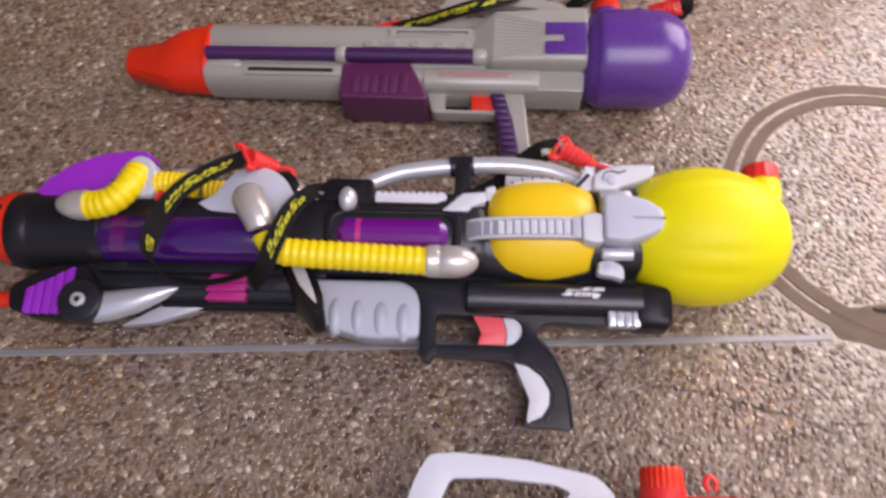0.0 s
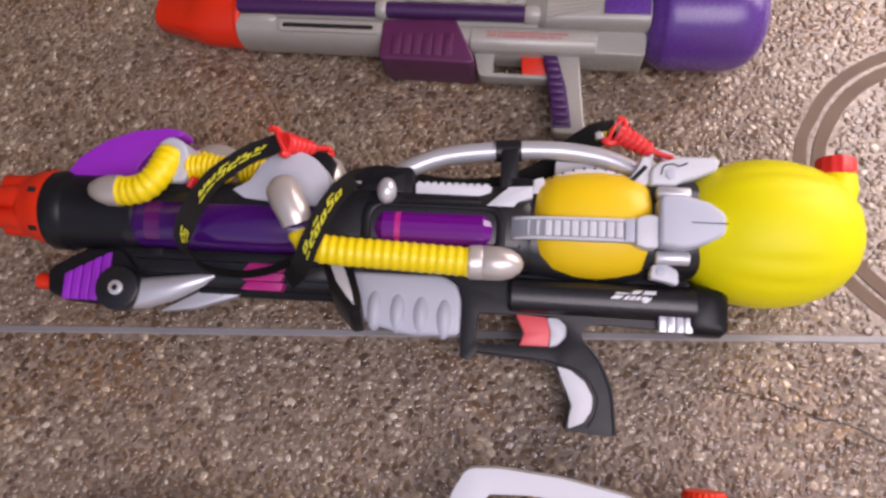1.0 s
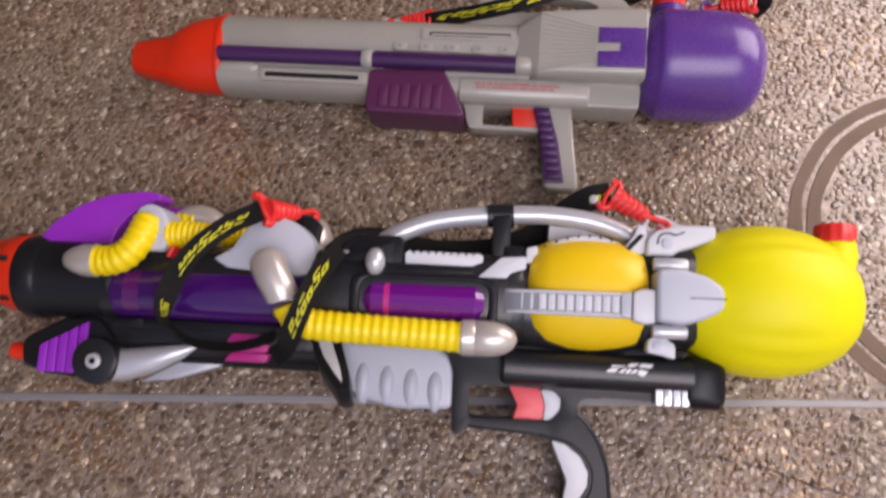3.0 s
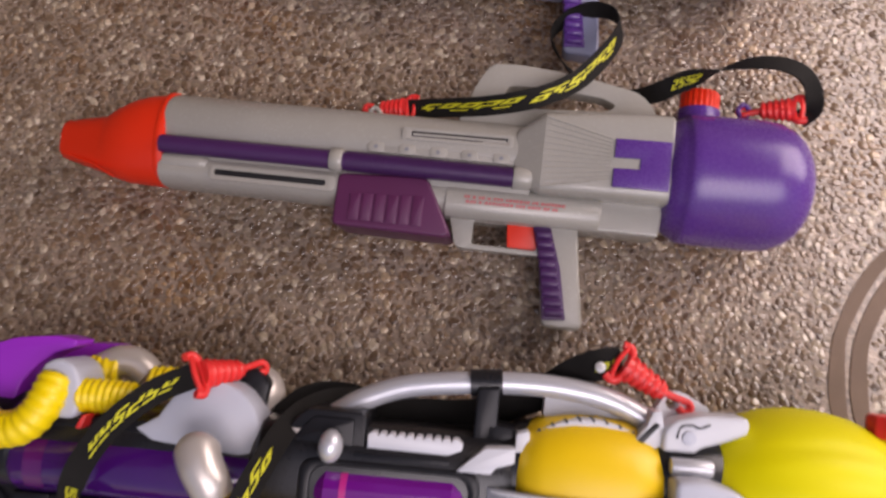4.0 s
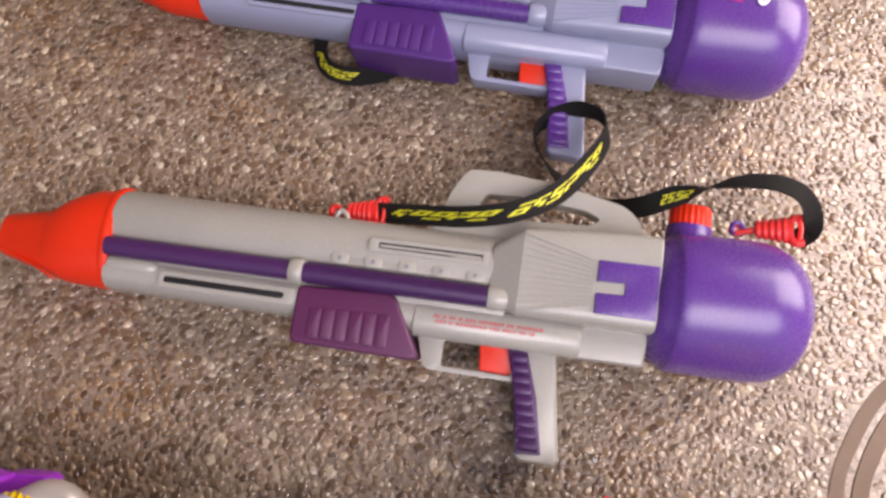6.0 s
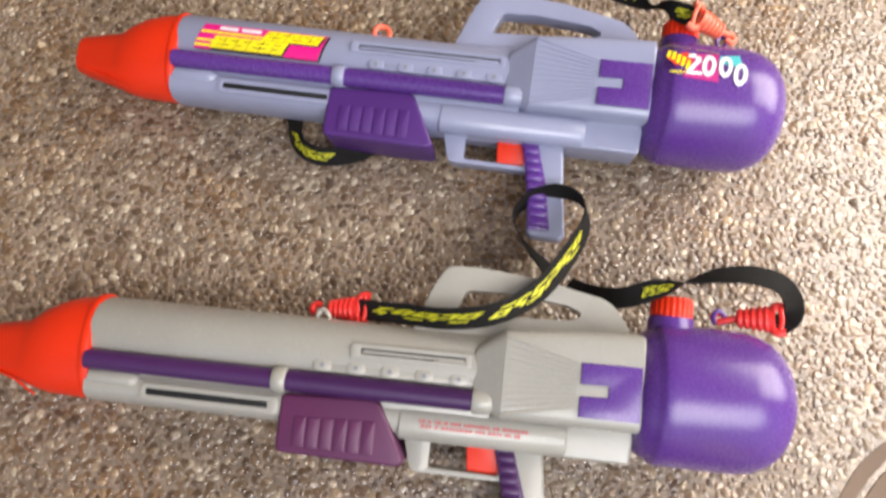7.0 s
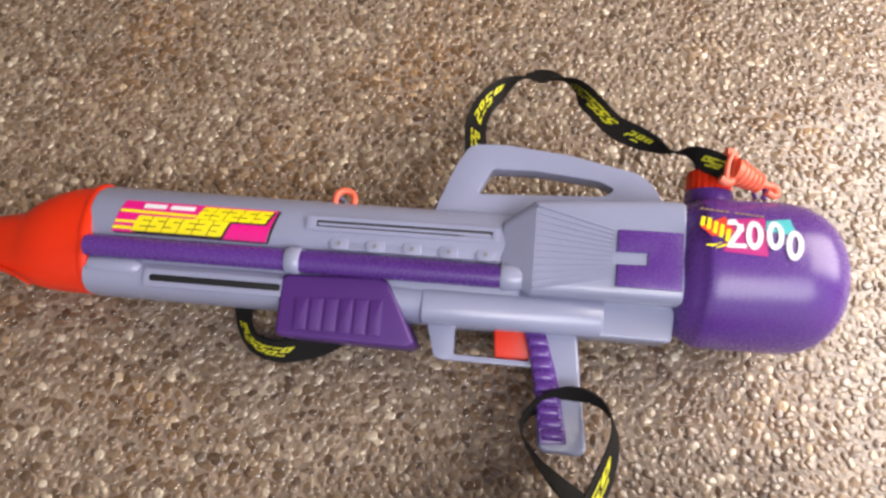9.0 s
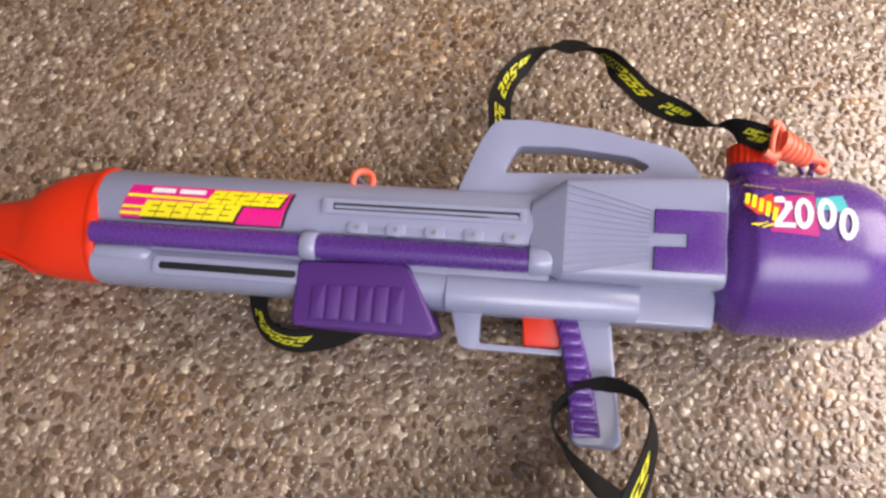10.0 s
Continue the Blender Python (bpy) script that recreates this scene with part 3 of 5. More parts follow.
# strap of the lilac gun: from behind its handle in a twisted arch to the cap, and a slack bight under the barrel
webbing([(0.112, 1.235, 0.050, 5), (0.112, 1.262, 0.066, 5), (0.115, 1.292, 0.070, 2), (0.130, 1.322, 0.066, 20), (0.159, 1.348, 0.060, 95), (0.192, 1.356, 0.058, 165), (0.219, 1.336, 0.070, 110),
         (0.236, 1.298, 0.084, 25), (0.254, 1.262, 0.094, 20), (0.288, 1.236, 0.100, 85), (0.308, 1.220, 0.108, 130), (0.320, 1.205, 0.122, 60), (0.342, 1.187, 0.132, 15)],
        0.0228, [(0.07, 0.14, 3), (0.17, 0.30, 4), (0.50, 0.66, 6), (0.69, 0.74, 3), (0.92, 0.985, 3)], gun_b, POSE_B, seed=5)
webbing([(-0.128, 1.130, 0.028, 10), (-0.129, 1.110, 0.022, 30), (-0.127, 1.092, 0.018, 45), (-0.116, 1.075, 0.017, 50), (-0.090, 1.066, 0.017, 40), (-0.053, 1.071, 0.018, 30), (-0.020, 1.086, 0.024, 20)],
        0.0228, [(0.28, 0.72, 7)], gun_b, POSE_B, seed=6)
swivel_clip((0.341, 1.186, 0.134), (0.386, 1.168, 0.116), gun_b, POSE_B, 0.0150, "coral")
hook = [(0.236, 0.050, 0.010), (0.237, 0.062, 0.010), (0.243, 0.068, 0.006), (0.251, 0.066, 0.004), (0.254, 0.058, 0.006), (0.252, 0.048, 0.008)]
part("front_hook", sweep(hook, 0.0033, 10, 5), "coral", gun_b, "coral plastic strap hook")

# sticker on the lilac gun's barrel: magenta panel with slanted yellow blocks
panel = part("barrel_sticker", skin([[(0.031, 0.005), (0.181, 0.005), (0.190, 0.036), (0.041, 0.036)]], barrel_top, 0.0006, 12, 10), "pink", gun_b, "magenta sticker with yellow block shapes and black edge")
part("sticker_edge", skin([[(0.033, 0.0030), (0.1825, 0.0030), (0.1835, 0.0052), (0.0325, 0.0052)], [(0.181, 0.003), (0.1835, 0.003), (0.193, 0.035), (0.190, 0.036)]], barrel_top, 0.0005, 12, 6), "hole", panel)
rnd = random.Random(21)
for u0, v0, count, wide, high in ((0.112, 0.0215, 5, 0.0136, 0.0130), (0.050, 0.0066, 6, 0.0148, 0.0146)):
    shadow = [(u0 + 0.0016, v0 - 0.0016), (u0 + wide * count + 0.0010, v0 - 0.0016), (u0 + wide * count + 0.55 * high + 0.0012, v0 + high - 0.001), (u0 + 0.55 * high + 0.0016, v0 + high - 0.001)]
    part("block_shadow", skin([shadow], barrel_top, 0.0009, 12, 5), "hole", panel)
    for k in range(count):
        def slab(x0, x1, y0, y1):
            x = u0 + wide * k
            return [(x + x0 * wide + 0.55 * y0 * high, v0 + y0 * high), (x + x1 * wide + 0.55 * y0 * high, v0 + y0 * high), (x + x1 * wide + 0.55 * y1 * high, v0 + y1 * high), (x + x0 * wide + 0.55 * y1 * high, v0 + y1 * high)]
        bars = [slab(0, 0.95, 0, 0.30), slab(0, 0.95, 0.36, 0.66), slab(0, 0.95, 0.72, 1.0)]
        bars += [slab(0, 0.45, 0.30, 0.36) if rnd.random() < 0.5 else slab(0.5, 0.95, 0.30, 0.36), slab(0, 0.45, 0.66, 0.72) if rnd.random() < 0.6 else slab(0.5, 0.95, 0.66, 0.72)]
        part("yellow_block", skin(bars, barrel_top, 0.0013, 2, 3), "sticker_yellow", panel)
for shape in ([(0.0315, 0.0075), (0.050, 0.0075), (0.0515, 0.0105), (0.033, 0.0105)], [(0.034, 0.0135), (0.055, 0.0135), (0.0565, 0.0160), (0.0355, 0.0160)], [(0.038, 0.0238), (0.112, 0.0228), (0.1135, 0.0255), (0.0395, 0.0268)]):
    part("yellow_block", skin([shape], barrel_top, 0.0012, 4, 3), "sticker_yellow", panel)
part("pale_block", skin([[(0.060, 0.029), (0.082, 0.029), (0.083, 0.0335), (0.061, 0.0335)], [(0.086, 0.029), (0.110, 0.029), (0.111, 0.0335), (0.087, 0.0335)]], barrel_top, 0.0012, 3, 3), "sticker_white", panel)

# decal on the lilac gun's bottle: overlapping coloured shapes with white rings
decal = part("bottle_decal", skin([[(0.590, 0.022), (0.627, 0.020), (0.628, 0.057), (0.594, 0.053)]], bottle_top, 0.0006, 8, 8), "magenta", bpy.data.objects["bottle.001"], "multicoloured sticker with white ring shapes")
part("turquoise_patch", skin([[(0.626, 0.044), (0.652, 0.041), (0.650, 0.058), (0.629, 0.054)]], bottle_top, 0.0008, 5, 5), "cyan", decal)
part("red_patch", skin([[(0.571, 0.044), (0.581, 0.035), (0.600, 0.040), (0.594, 0.056)]], bottle_top, 0.0009, 5, 5), "sticker_red", decal)
swash = []
for u, v, h in ((0.571, 0.045, 0.010), (0.576, 0.042, 0.012), (0.581, 0.0385, 0.012), (0.586, 0.035, 0.013), (0.591, 0.0315, 0.012)):
    swash.append([(u, v), (u + 0.0034, v - 0.001), (u + 0.0064, v + h - 0.001), (u + 0.003, v + h)])
swash += [[(0.575 + 0.004 * k, 0.026 - 0.001 * (k % 3)), (0.584 + 0.004 * k, 0.027 + 0.002 * (k % 2)), (0.585 + 0.004 * k, 0.0285 + 0.002 * (k % 2)), (0.576 + 0.004 * k, 0.0275 - 0.001 * (k % 3))] for k in range(4)]
for shape in swash:
    part("yellow_bar", skin([shape], bottle_top, 0.0013, 2, 3), "sticker_yellow", decal)
for cu, cv in ((0.6165, 0.0390), (0.6340, 0.0400), (0.6495, 0.0320)):
    ring = []
    for k in range(16):
        a, b = 2 * math.pi * k / 16, 2 * math.pi * (k + 1) / 16
        ring.append([(cu + 0.0028 * math.cos(a) + 0.001 * math.sin(a), cv + 0.0085 * math.sin(a)), (cu + 0.0028 * math.cos(b) + 0.001 * math.sin(b), cv + 0.0085 * math.sin(b)),
                     (cu + 0.0074 * math.cos(b) + 0.0015 * math.sin(b), cv + 0.0140 * math.sin(b)), (cu + 0.0074 * math.cos(a) + 0.0015 * math.sin(a), cv + 0.0140 * math.sin(a))])
    hoop = skin(ring, bottle_top, 0.0016, 2, 2)
    bmesh.ops.remove_doubles(hoop, verts=hoop.verts, dist=1e-5)
    part("white_ring", hoop, "sticker_white", decal)
bars = [[(0.5925, 0.0255), (0.609, 0.0260), (0.609, 0.0300), (0.593, 0.0295)], [(0.593, 0.0295), (0.598, 0.0295), (0.608, 0.0435), (0.603, 0.0445)], [(0.602, 0.0425), (0.608, 0.0415), (0.608, 0.0490), (0.603, 0.0490)],
        [(0.594, 0.0470), (0.605, 0.0475), (0.602, 0.0535), (0.596, 0.0525)]]
part("white_bend", skin(bars, bottle_top, 0.0016, 2, 2), "sticker_white", decal)
fine = [[(0.574 + 0.0042 * k, 0.0625 - 0.0004 * k), (0.5772 + 0.0042 * k, 0.0622 - 0.0004 * k), (0.5776 + 0.0042 * k, 0.0640 - 0.0004 * k), (0.5744 + 0.0042 * k, 0.0643 - 0.0004 * k)] for k in range(13) if k != 6]
part("fine_print", skin(fine, bottle_top, 0.0010, 1, 2), "gold_print", decal)
# two lines of red small print on the grey gun's side tube
small, rnd = [], random.Random(8)
for v, u0, u1 in ((-0.0365, 0.352, 0.459), (-0.0415, 0.354, 0.450)):
    u = u0
    while u < u1:
        w = rnd.choice((0.0022, 0.0028, 0.0034))
        small.append([(u, v), (u + w, v), (u + w + 0.0005, v + 0.0032), (u + 0.0005, v + 0.0032)])
        u += w + (0.0030 if rnd.random() < 0.22 else 0.0009)
part("red_small_print", skin(small, lambda u, v: 0.016 + math.sqrt(max(0, 0.0185 ** 2 - (v + 0.038) ** 2)), 0.0007, 1, 2), "red_print", gun_a, "two lines of red small print")

# ---------------------------------------------------------------- the big black, purple and yellow water gun
POSE_M = pose(0, 0.457, 0.090, 16, 0, -3.2)
big = thing("big_water_gun", POSE_M, "large black toy water gun with yellow tank and purple chambers", "water gun")

# nozzle: a slotted orange crown on a black collar
nz = part("nozzle", lathe([(-0.520, 0.028), (-0.518, 0.0350), (-0.512, 0.0395), (-0.503, 0.0405), (-0.499, 0.0440), (-0.482, 0.0455)], -0.001, 0, 40), "orange", big, "slotted bright orange nozzle crown")
for k in range(6):
    a = 2 * math.pi * (k + 0.25) / 6
    part("lobe", lathe([(-0.550, 0.008), (-0.5495, 0.0110), (-0.547, 0.0128), (-0.50, 0.0140)], -0.001 + 0.0245 * math.cos(a), 0.0245 * math.sin(a), 20), "orange", nz)
    a += 0.5
    # black plates give the crown's slots their shade, as the disc does the bore
    part("slot", plate([[(-0.497, -0.003), (-0.497, 0.003), (-0.488, 0.003), (-0.488, -0.003)]], 0, 0.002, 0.0003), "hole", nz).matrix_basis = Matrix.Translation((0, -0.001, 0)) @ Matrix.Rotation(a, 4, "X") @ Matrix.Translation((0, 0, 0.0440))
part("bore", drum((-0.525, -0.001, 0), 0.011, 0.012, "x"), "hole", nz)
part("collar", lathe([(-0.484, 0.040), (-0.482, 0.0465), (-0.479, 0.0478), (-0.460, 0.0485), (-0.457, 0.0465), (-0.454, 0.0455), (-0.372, 0.0450), (-0.366, 0.040)], -0.004, 0, 48), "black_soft", big, "matt black barrel collar")
# barrel shell and the glossy purple chambers
part("barrel_shell", loft([(-0.385, -0.006, -0.002, 0.040, 0.040, 3), (-0.375, -0.006, -0.002, 0.0435, 0.043, 3), (-0.15, -0.006, -0.002, 0.0435, 0.043, 3), (-0.10, -0.006, -0.002, 0.0435, 0.045, 3)], 40), "black", big)
pc = part("front_chamber", loft([(-0.376, -0.016, 0.010, 0.012, 0.014, 2.2), (-0.372, -0.016, 0.010, 0.026, 0.030, 2.2), (-0.362, -0.016, 0.010, 0.0325, 0.0375, 2.2), (-0.150, -0.016, 0.010, 0.0325, 0.0375, 2.2), (-0.145, -0.016, 0.010, 0.030, 0.035, 2.2)], 40), "tank_purple", big, "glossy deep purple pressure chamber")
part("magenta_ring", loft([(-0.352, -0.016, 0.010, 0.0322, 0.0378, 2.2), (-0.334, -0.016, 0.010, 0.0322, 0.0378, 2.2)], 40), "chamber_band", pc)
for v in (0.0230, -0.0535):
    part("shell_rail", plate([rounded([(-0.372, v - 0.006), (-0.372, v + 0.006), (-0.150, v + 0.006), (-0.150, v - 0.006)], 0.003)], 0.0, 0.040 if v > 0 else 0.026, 0.004), "black_soft", big)
part("shell_panel", plate([rounded([(-0.352, -0.056), (-0.352, -0.048), (-0.335, -0.047), (-0.335, -0.057)], 0.002)], 0.01, 0.0275, 0.001), "black_soft", big)
housing = part("mid_housing", loft([(-0.150, -0.008, 0, 0.040, 0.040, 3), (-0.140, -0.008, 0, 0.049, 0.052, 3), (0.072, -0.008, 0, 0.050, 0.052, 3), (0.086, -0.008, 0, 0.046, 0.046, 3)], 44), "black", big)
wc = part("rear_chamber", loft([(-0.089, -0.015, 0.034, 0.006, 0.006, 2.2), (-0.086, -0.015, 0.034, 0.016, 0.018, 2.2), (-0.077, -0.015, 0.034, 0.0220, 0.026, 2.2), (0.034, -0.015, 0.034, 0.0220, 0.026, 2.2), (0.043, -0.015, 0.034, 0.017, 0.020, 2.2), (0.047, -0.015, 0.034, 0.007, 0.008, 2.2)], 18), "window_purple", big, "glossy purple window chamber", sharp=12)
part("magenta_ring", loft([(-0.063, -0.015, 0.034, 0.0223, 0.0263, 2.2), (-0.057, -0.015, 0.034, 0.0223, 0.0263, 2.2)], 32), "magenta", wc)
part("window_frame", plate([rounded([(-0.101, -0.042), (-0.101, 0.013), (0.058, 0.013), (0.058, -0.042)], 0.016, 6), rounded([(-0.090, -0.038), (0.048, -0.038), (0.048, 0.0072), (-0.090, 0.0072)], 0.016, 6)], 0.03, 0.0545, 0.003), "black_soft", big)
for u0, u1, v0, v1 in ((-0.125, -0.095, -0.024, -0.012), (0.050, 0.075, -0.036, -0.020), (-0.055, 0.030, 0.0150, 0.0205)):
    part("shell_panel", plate([rounded([(u0, v0), (u0, v1), (u1, v1), (u1, v0)], 0.002)], 0.03, 0.0500, 0.0012), "black_soft", big)
# knob box and its strap arch
kb = part("knob_box", plate([rounded([(-0.128, 0.018), (-0.106, 0.048), (-0.098, 0.054), (-0.050, 0.054), (-0.046, 0.050), (-0.046, 0.020)], 0.004)], -0.02, 0.046, 0.005, 3), "black_soft", big)
part("box_cheek", plate([rounded([(-0.112, 0.026), (-0.092, 0.048), (-0.056, 0.048), (-0.056, 0.024)], 0.003)], 0.03, 0.0490, 0.001), "black_soft", kb)
part("knob", ball((-0.0745, 0.0245, 0.054), 0.0135, (0.80, 1.10, 0.95)), "silver", kb, "small silver knob")
part("side_window", plate([rounded([(-0.128, 0.026), (-0.128, 0.036), (-0.100, 0.036), (-0.100, 0.026)], 0.002)], 0.02, 0.0475, 0.001), "champagne", kb)
# carrying handle
hd = part("carrying_handle", sweep([(-0.098, 0.031, 0.012), (-0.078, 0.047, 0.012), (-0.052, 0.063, 0.012), (-0.015, 0.077, 0.012), (0.040, 0.085, 0.012), (0.100, 0.0885, 0.012), (0.148, 0.085, 0.012), (0.180, 0.077, 0.012), (0.212, 0.062, 0.014)], 0.0105, 20, 8), "silver", big, "curved silver carrying handle")
part("sleeve", sweep([(0.043, 0.0852, 0.012), (0.057, 0.0862, 0.012), (0.072, 0.0872, 0.012)], 0.0130, 20, 3), "black", hd, "black handle sleeve")
part("post", plate([rounded([(0.048, 0.018), (0.050, 0.083), (0.070, 0.085), (0.069, 0.036), (0.060, 0.018)], 0.003)], 0.0, 0.030, 0.004), "black_soft", hd)
saw = [(-0.043, 0.023), (0.028, 0.0225), (0.040, 0.0275), (0.0405, 0.033)]
for k in range(10):
    u = 0.038 - 0.0081 * k
    saw += [(u - 0.002, 0.0365), (u - 0.006, 0.0365), (u - 0.0079, 0.0335)]
part("serrated_strip", plate([[(u, v + 0.0015) for u, v in saw + [(-0.0435, 0.035)]]], 0.016, 0.047, 0.001), "white", big, "white serrated trim strip")
part("top_rail", plate([rounded([(-0.05, 0.004), (-0.05, 0.023), (0.09, 0.023), (0.09, 0.004)], 0.004)], 0.0, 0.040, 0.003), "black", big)
part("white_wedge", plate([rounded([(0.036, 0.0125), (0.060, 0.034), (0.086, 0.036), (0.086, 0.0235), (0.070, 0.018), (0.066, 0.0125)], 0.0015)], 0.02, 0.054, 0.0015), "white", big, "white angular trim piece")
part("white_bracket", plate([rounded([(0.0865, 0.026), (0.0865, 0.047), (0.098, 0.050), (0.100, 0.030)], 0.002)], 0.0, 0.040, 0.0015), "white", big)
part("rear_bracket", plate([rounded([(0.060, 0.030), (0.060, 0.052), (0.086, 0.050), (0.086, 0.030)], 0.003)], -0.01, 0.030, 0.002), "black_soft", big)
arc = [(0.094 + 0.0118 * k, 0.0640 - 0.021 * ((k - 5) / 5) ** 2) for k in range(11)]
part("white_arch", plate([arc + [(u, v - 0.011) for u, v in reversed(arc)]], -0.01, 0.034, 0.0015), "white", big, "white arched rim")
for k in range(9):
    u = 0.107 + 0.0118 * k
    part("tooth_gap", drum((u, 0.0640 - 0.021 * ((u - 0.153) / 0.059) ** 2 - 0.0005, 0.024), 0.0014, 0.021, "z", seg=10), "black_soft", big)
part("white_web", plate([rounded([(0.112, 0.060), (0.1125, 0.078), (0.150, 0.076), (0.196, 0.060), (0.190, 0.054)], 0.002)], -0.012, 0.006, 0.0015), "white", big)
# amber belly with its ribbed strap and buckle
amber = part("amber_shell", loft([(0.086, 0.002, 0.0, 0.032, 0.034, 2.3), (0.089, 0.002, 0.0, 0.041, 0.046, 2.3), (0.097, 0.002, 0.001, 0.0505, 0.055, 2.3), (0.112, 0.002, 0.002, 0.0575, 0.0595, 2.3), (0.135, 0.002, 0.002, 0.0620, 0.0625, 2.3),
    (0.16, 0.002, 0.002, 0.0630, 0.0635, 2.3), (0.185, 0.002, 0.002, 0.0610, 0.0625, 2.3), (0.205, 0.001, 0.001, 0.0560, 0.0595, 2.3), (0.214, 0.001, 0.0, 0.0505, 0.054, 2.3)], 48), "amber", big, "amber-yellow rounded side shell")
part("shell_surround", loft([(0.074, -0.004, 0, 0.048, 0.046, 2.6), (0.090, -0.003, -0.004, 0.056, 0.050, 2.6), (0.13, -0.003, -0.008, 0.0625, 0.050, 2.6), (0.19, -0.003, -0.008, 0.0625, 0.050, 2.6), (0.216, -0.003, -0.004, 0.054, 0.048, 2.6)], 40), "black", big)
base, _ = ribbon([(0.066, -0.011, 0.050, 0), (0.078, -0.011, 0.058, 0), (0.098, -0.0115, 0.0635, 0), (0.135, -0.012, 0.0675, 0), (0.170, -0.012, 0.0685, 0), (0.192, -0.012, 0.0675, 0)], 0.0250, 0.006)
rs = part("ribbed_strap", base, "strap_grey", big, "pale grey ribbed plastic strap")
for k in range(11):
    u = 0.0815 + 0.0092 * k
    w = float(np.interp(u, (0.066, 0.078, 0.098, 0.135, 0.170, 0.192), (0.050, 0.058, 0.0635, 0.0675, 0.0685, 0.0675))) + 0.003
    part("strap_rib", plate([rounded([(u, -0.0195), (u, -0.0030), (u + 0.0074, -0.0030), (u + 0.0074, -0.0195)], 0.001)], w - 0.002, w + 0.0013, 0.0008), "white", rs)
for v in (-0.0222, -0.0008):
    rim = [(u, v, float(np.interp(u, (0.066, 0.078, 0.098, 0.135, 0.170, 0.192), (0.050, 0.058, 0.0635, 0.0675, 0.0685, 0.0675))) + 0.0032) for u in (0.068, 0.08, 0.098, 0.135, 0.17, 0.19)]
    part("strap_rim", sweep(rim, 0.0016, 8, 4), "white", rs)
part("strap_keeper", plate([rounded([(0.183, -0.023), (0.183, 0.0005), (0.193, 0.002), (0.193, -0.0245)], 0.001)], 0.055, 0.0735, 0.001), "pale", big)
part("strap_block", plate([rounded([(0.194, -0.0265), (0.194, 0.002), (0.206, 0.006), (0.217, 0.005), (0.217, -0.029), (0.206, -0.030)], 0.003)], 0.05, 0.0755, 0.003), "white", big, "off-white buckle block")
bk = part("buckle", plate([rounded([(0.217, -0.026), (0.217, 0.026), (0.240, 0.0285), (0.268, 0.021), (0.285, 0.009), (0.285, -0.012), (0.268, -0.022), (0.244, -0.030)], 0.006)], 0.045, 0.0805, 0.010, 4), "pale", big, "satin grey buckle flap")
part("groove", plate([[(0.249, -0.0022), (0.249, -0.0012), (0.286, -0.0012), (0.286, -0.0022)]], 0.0785, 0.0809, 0.0), "black_soft", bk)
for v in (0.0335, -0.036):
    part("hinge_pin", drum((0.236, v, 0.052), 0.0075, 0.036, "x", bevel=0.002), "silver", bk)
part("neck_bracket", loft([(0.205, -0.001, 0, 0.050, 0.050, 3), (0.214, -0.001, 0, 0.0525, 0.052, 3), (0.262, 0.001, 0, 0.0555, 0.052, 3), (0.272, 0.002, 0, 0.050, 0.048, 3)], 40), "black", big)
lt = part("latch_plate", plate([rounded([(0.214, -0.058), (0.216, -0.043), (0.232, -0.042), (0.244, -0.049), (0.244, -0.065), (0.232, -0.061)], 0.004)], 0.03, 0.0475, 0.002), "white", big, "white latch plate with a round pin")
part("pin", drum((0.225, -0.0505, 0.048), 0.005, 0.002, "z", bevel=0.0006), "pale", lt)
lv = part("lever", plate([rounded([(0.212, 0.044), (0.213, 0.062), (0.222, 0.071), (0.245, 0.0775), (0.283, 0.0785), (0.286, 0.074), (0.285, 0.064), (0.262, 0.054), (0.246, 0.049), (0.240, 0.044)], 0.005)], 0.012, 0.046, 0.004, 3), "white", big, "white thumb lever")
part("pivot", drum((0.2345, 0.0575, 0.0465), 0.0062, 0.003, "z", bevel=0.001), "pale", lv)
part("pivot_groove", sweep([(0.224, 0.056, 0.0462), (0.227, 0.066, 0.0462), (0.236, 0.0685, 0.0462), (0.243, 0.0665, 0.0462), (0.252, 0.070, 0.0462)], 0.0009, 6, 4), "black_soft", lv)
part("strap_eye", plate([rounded([(0.206, 0.068), (0.222, 0.092), (0.234, 0.094), (0.262, 0.080), (0.25, 0.07)], 0.005), [(0.226 + 0.0055 * math.cos(a), 0.083 - 0.0055 * math.sin(a)) for a in np.linspace(0, 5.8, 12)]], 0.0, 0.014, 0.0015), "white", big)
part("white_stay", plate([rounded([(0.186, 0.046), (0.200, 0.064), (0.205, 0.077), (0.212, 0.077), (0.214, 0.066), (0.218, 0.050), (0.205, 0.044)], 0.002)], 0.010, 0.040, 0.002), "white", big)
part("stay_band", plate([[(0.190, 0.049), (0.207, 0.0675), (0.211, 0.065), (0.195, 0.047)]], 0.03, 0.0412, 0.0004), "black_soft", big)
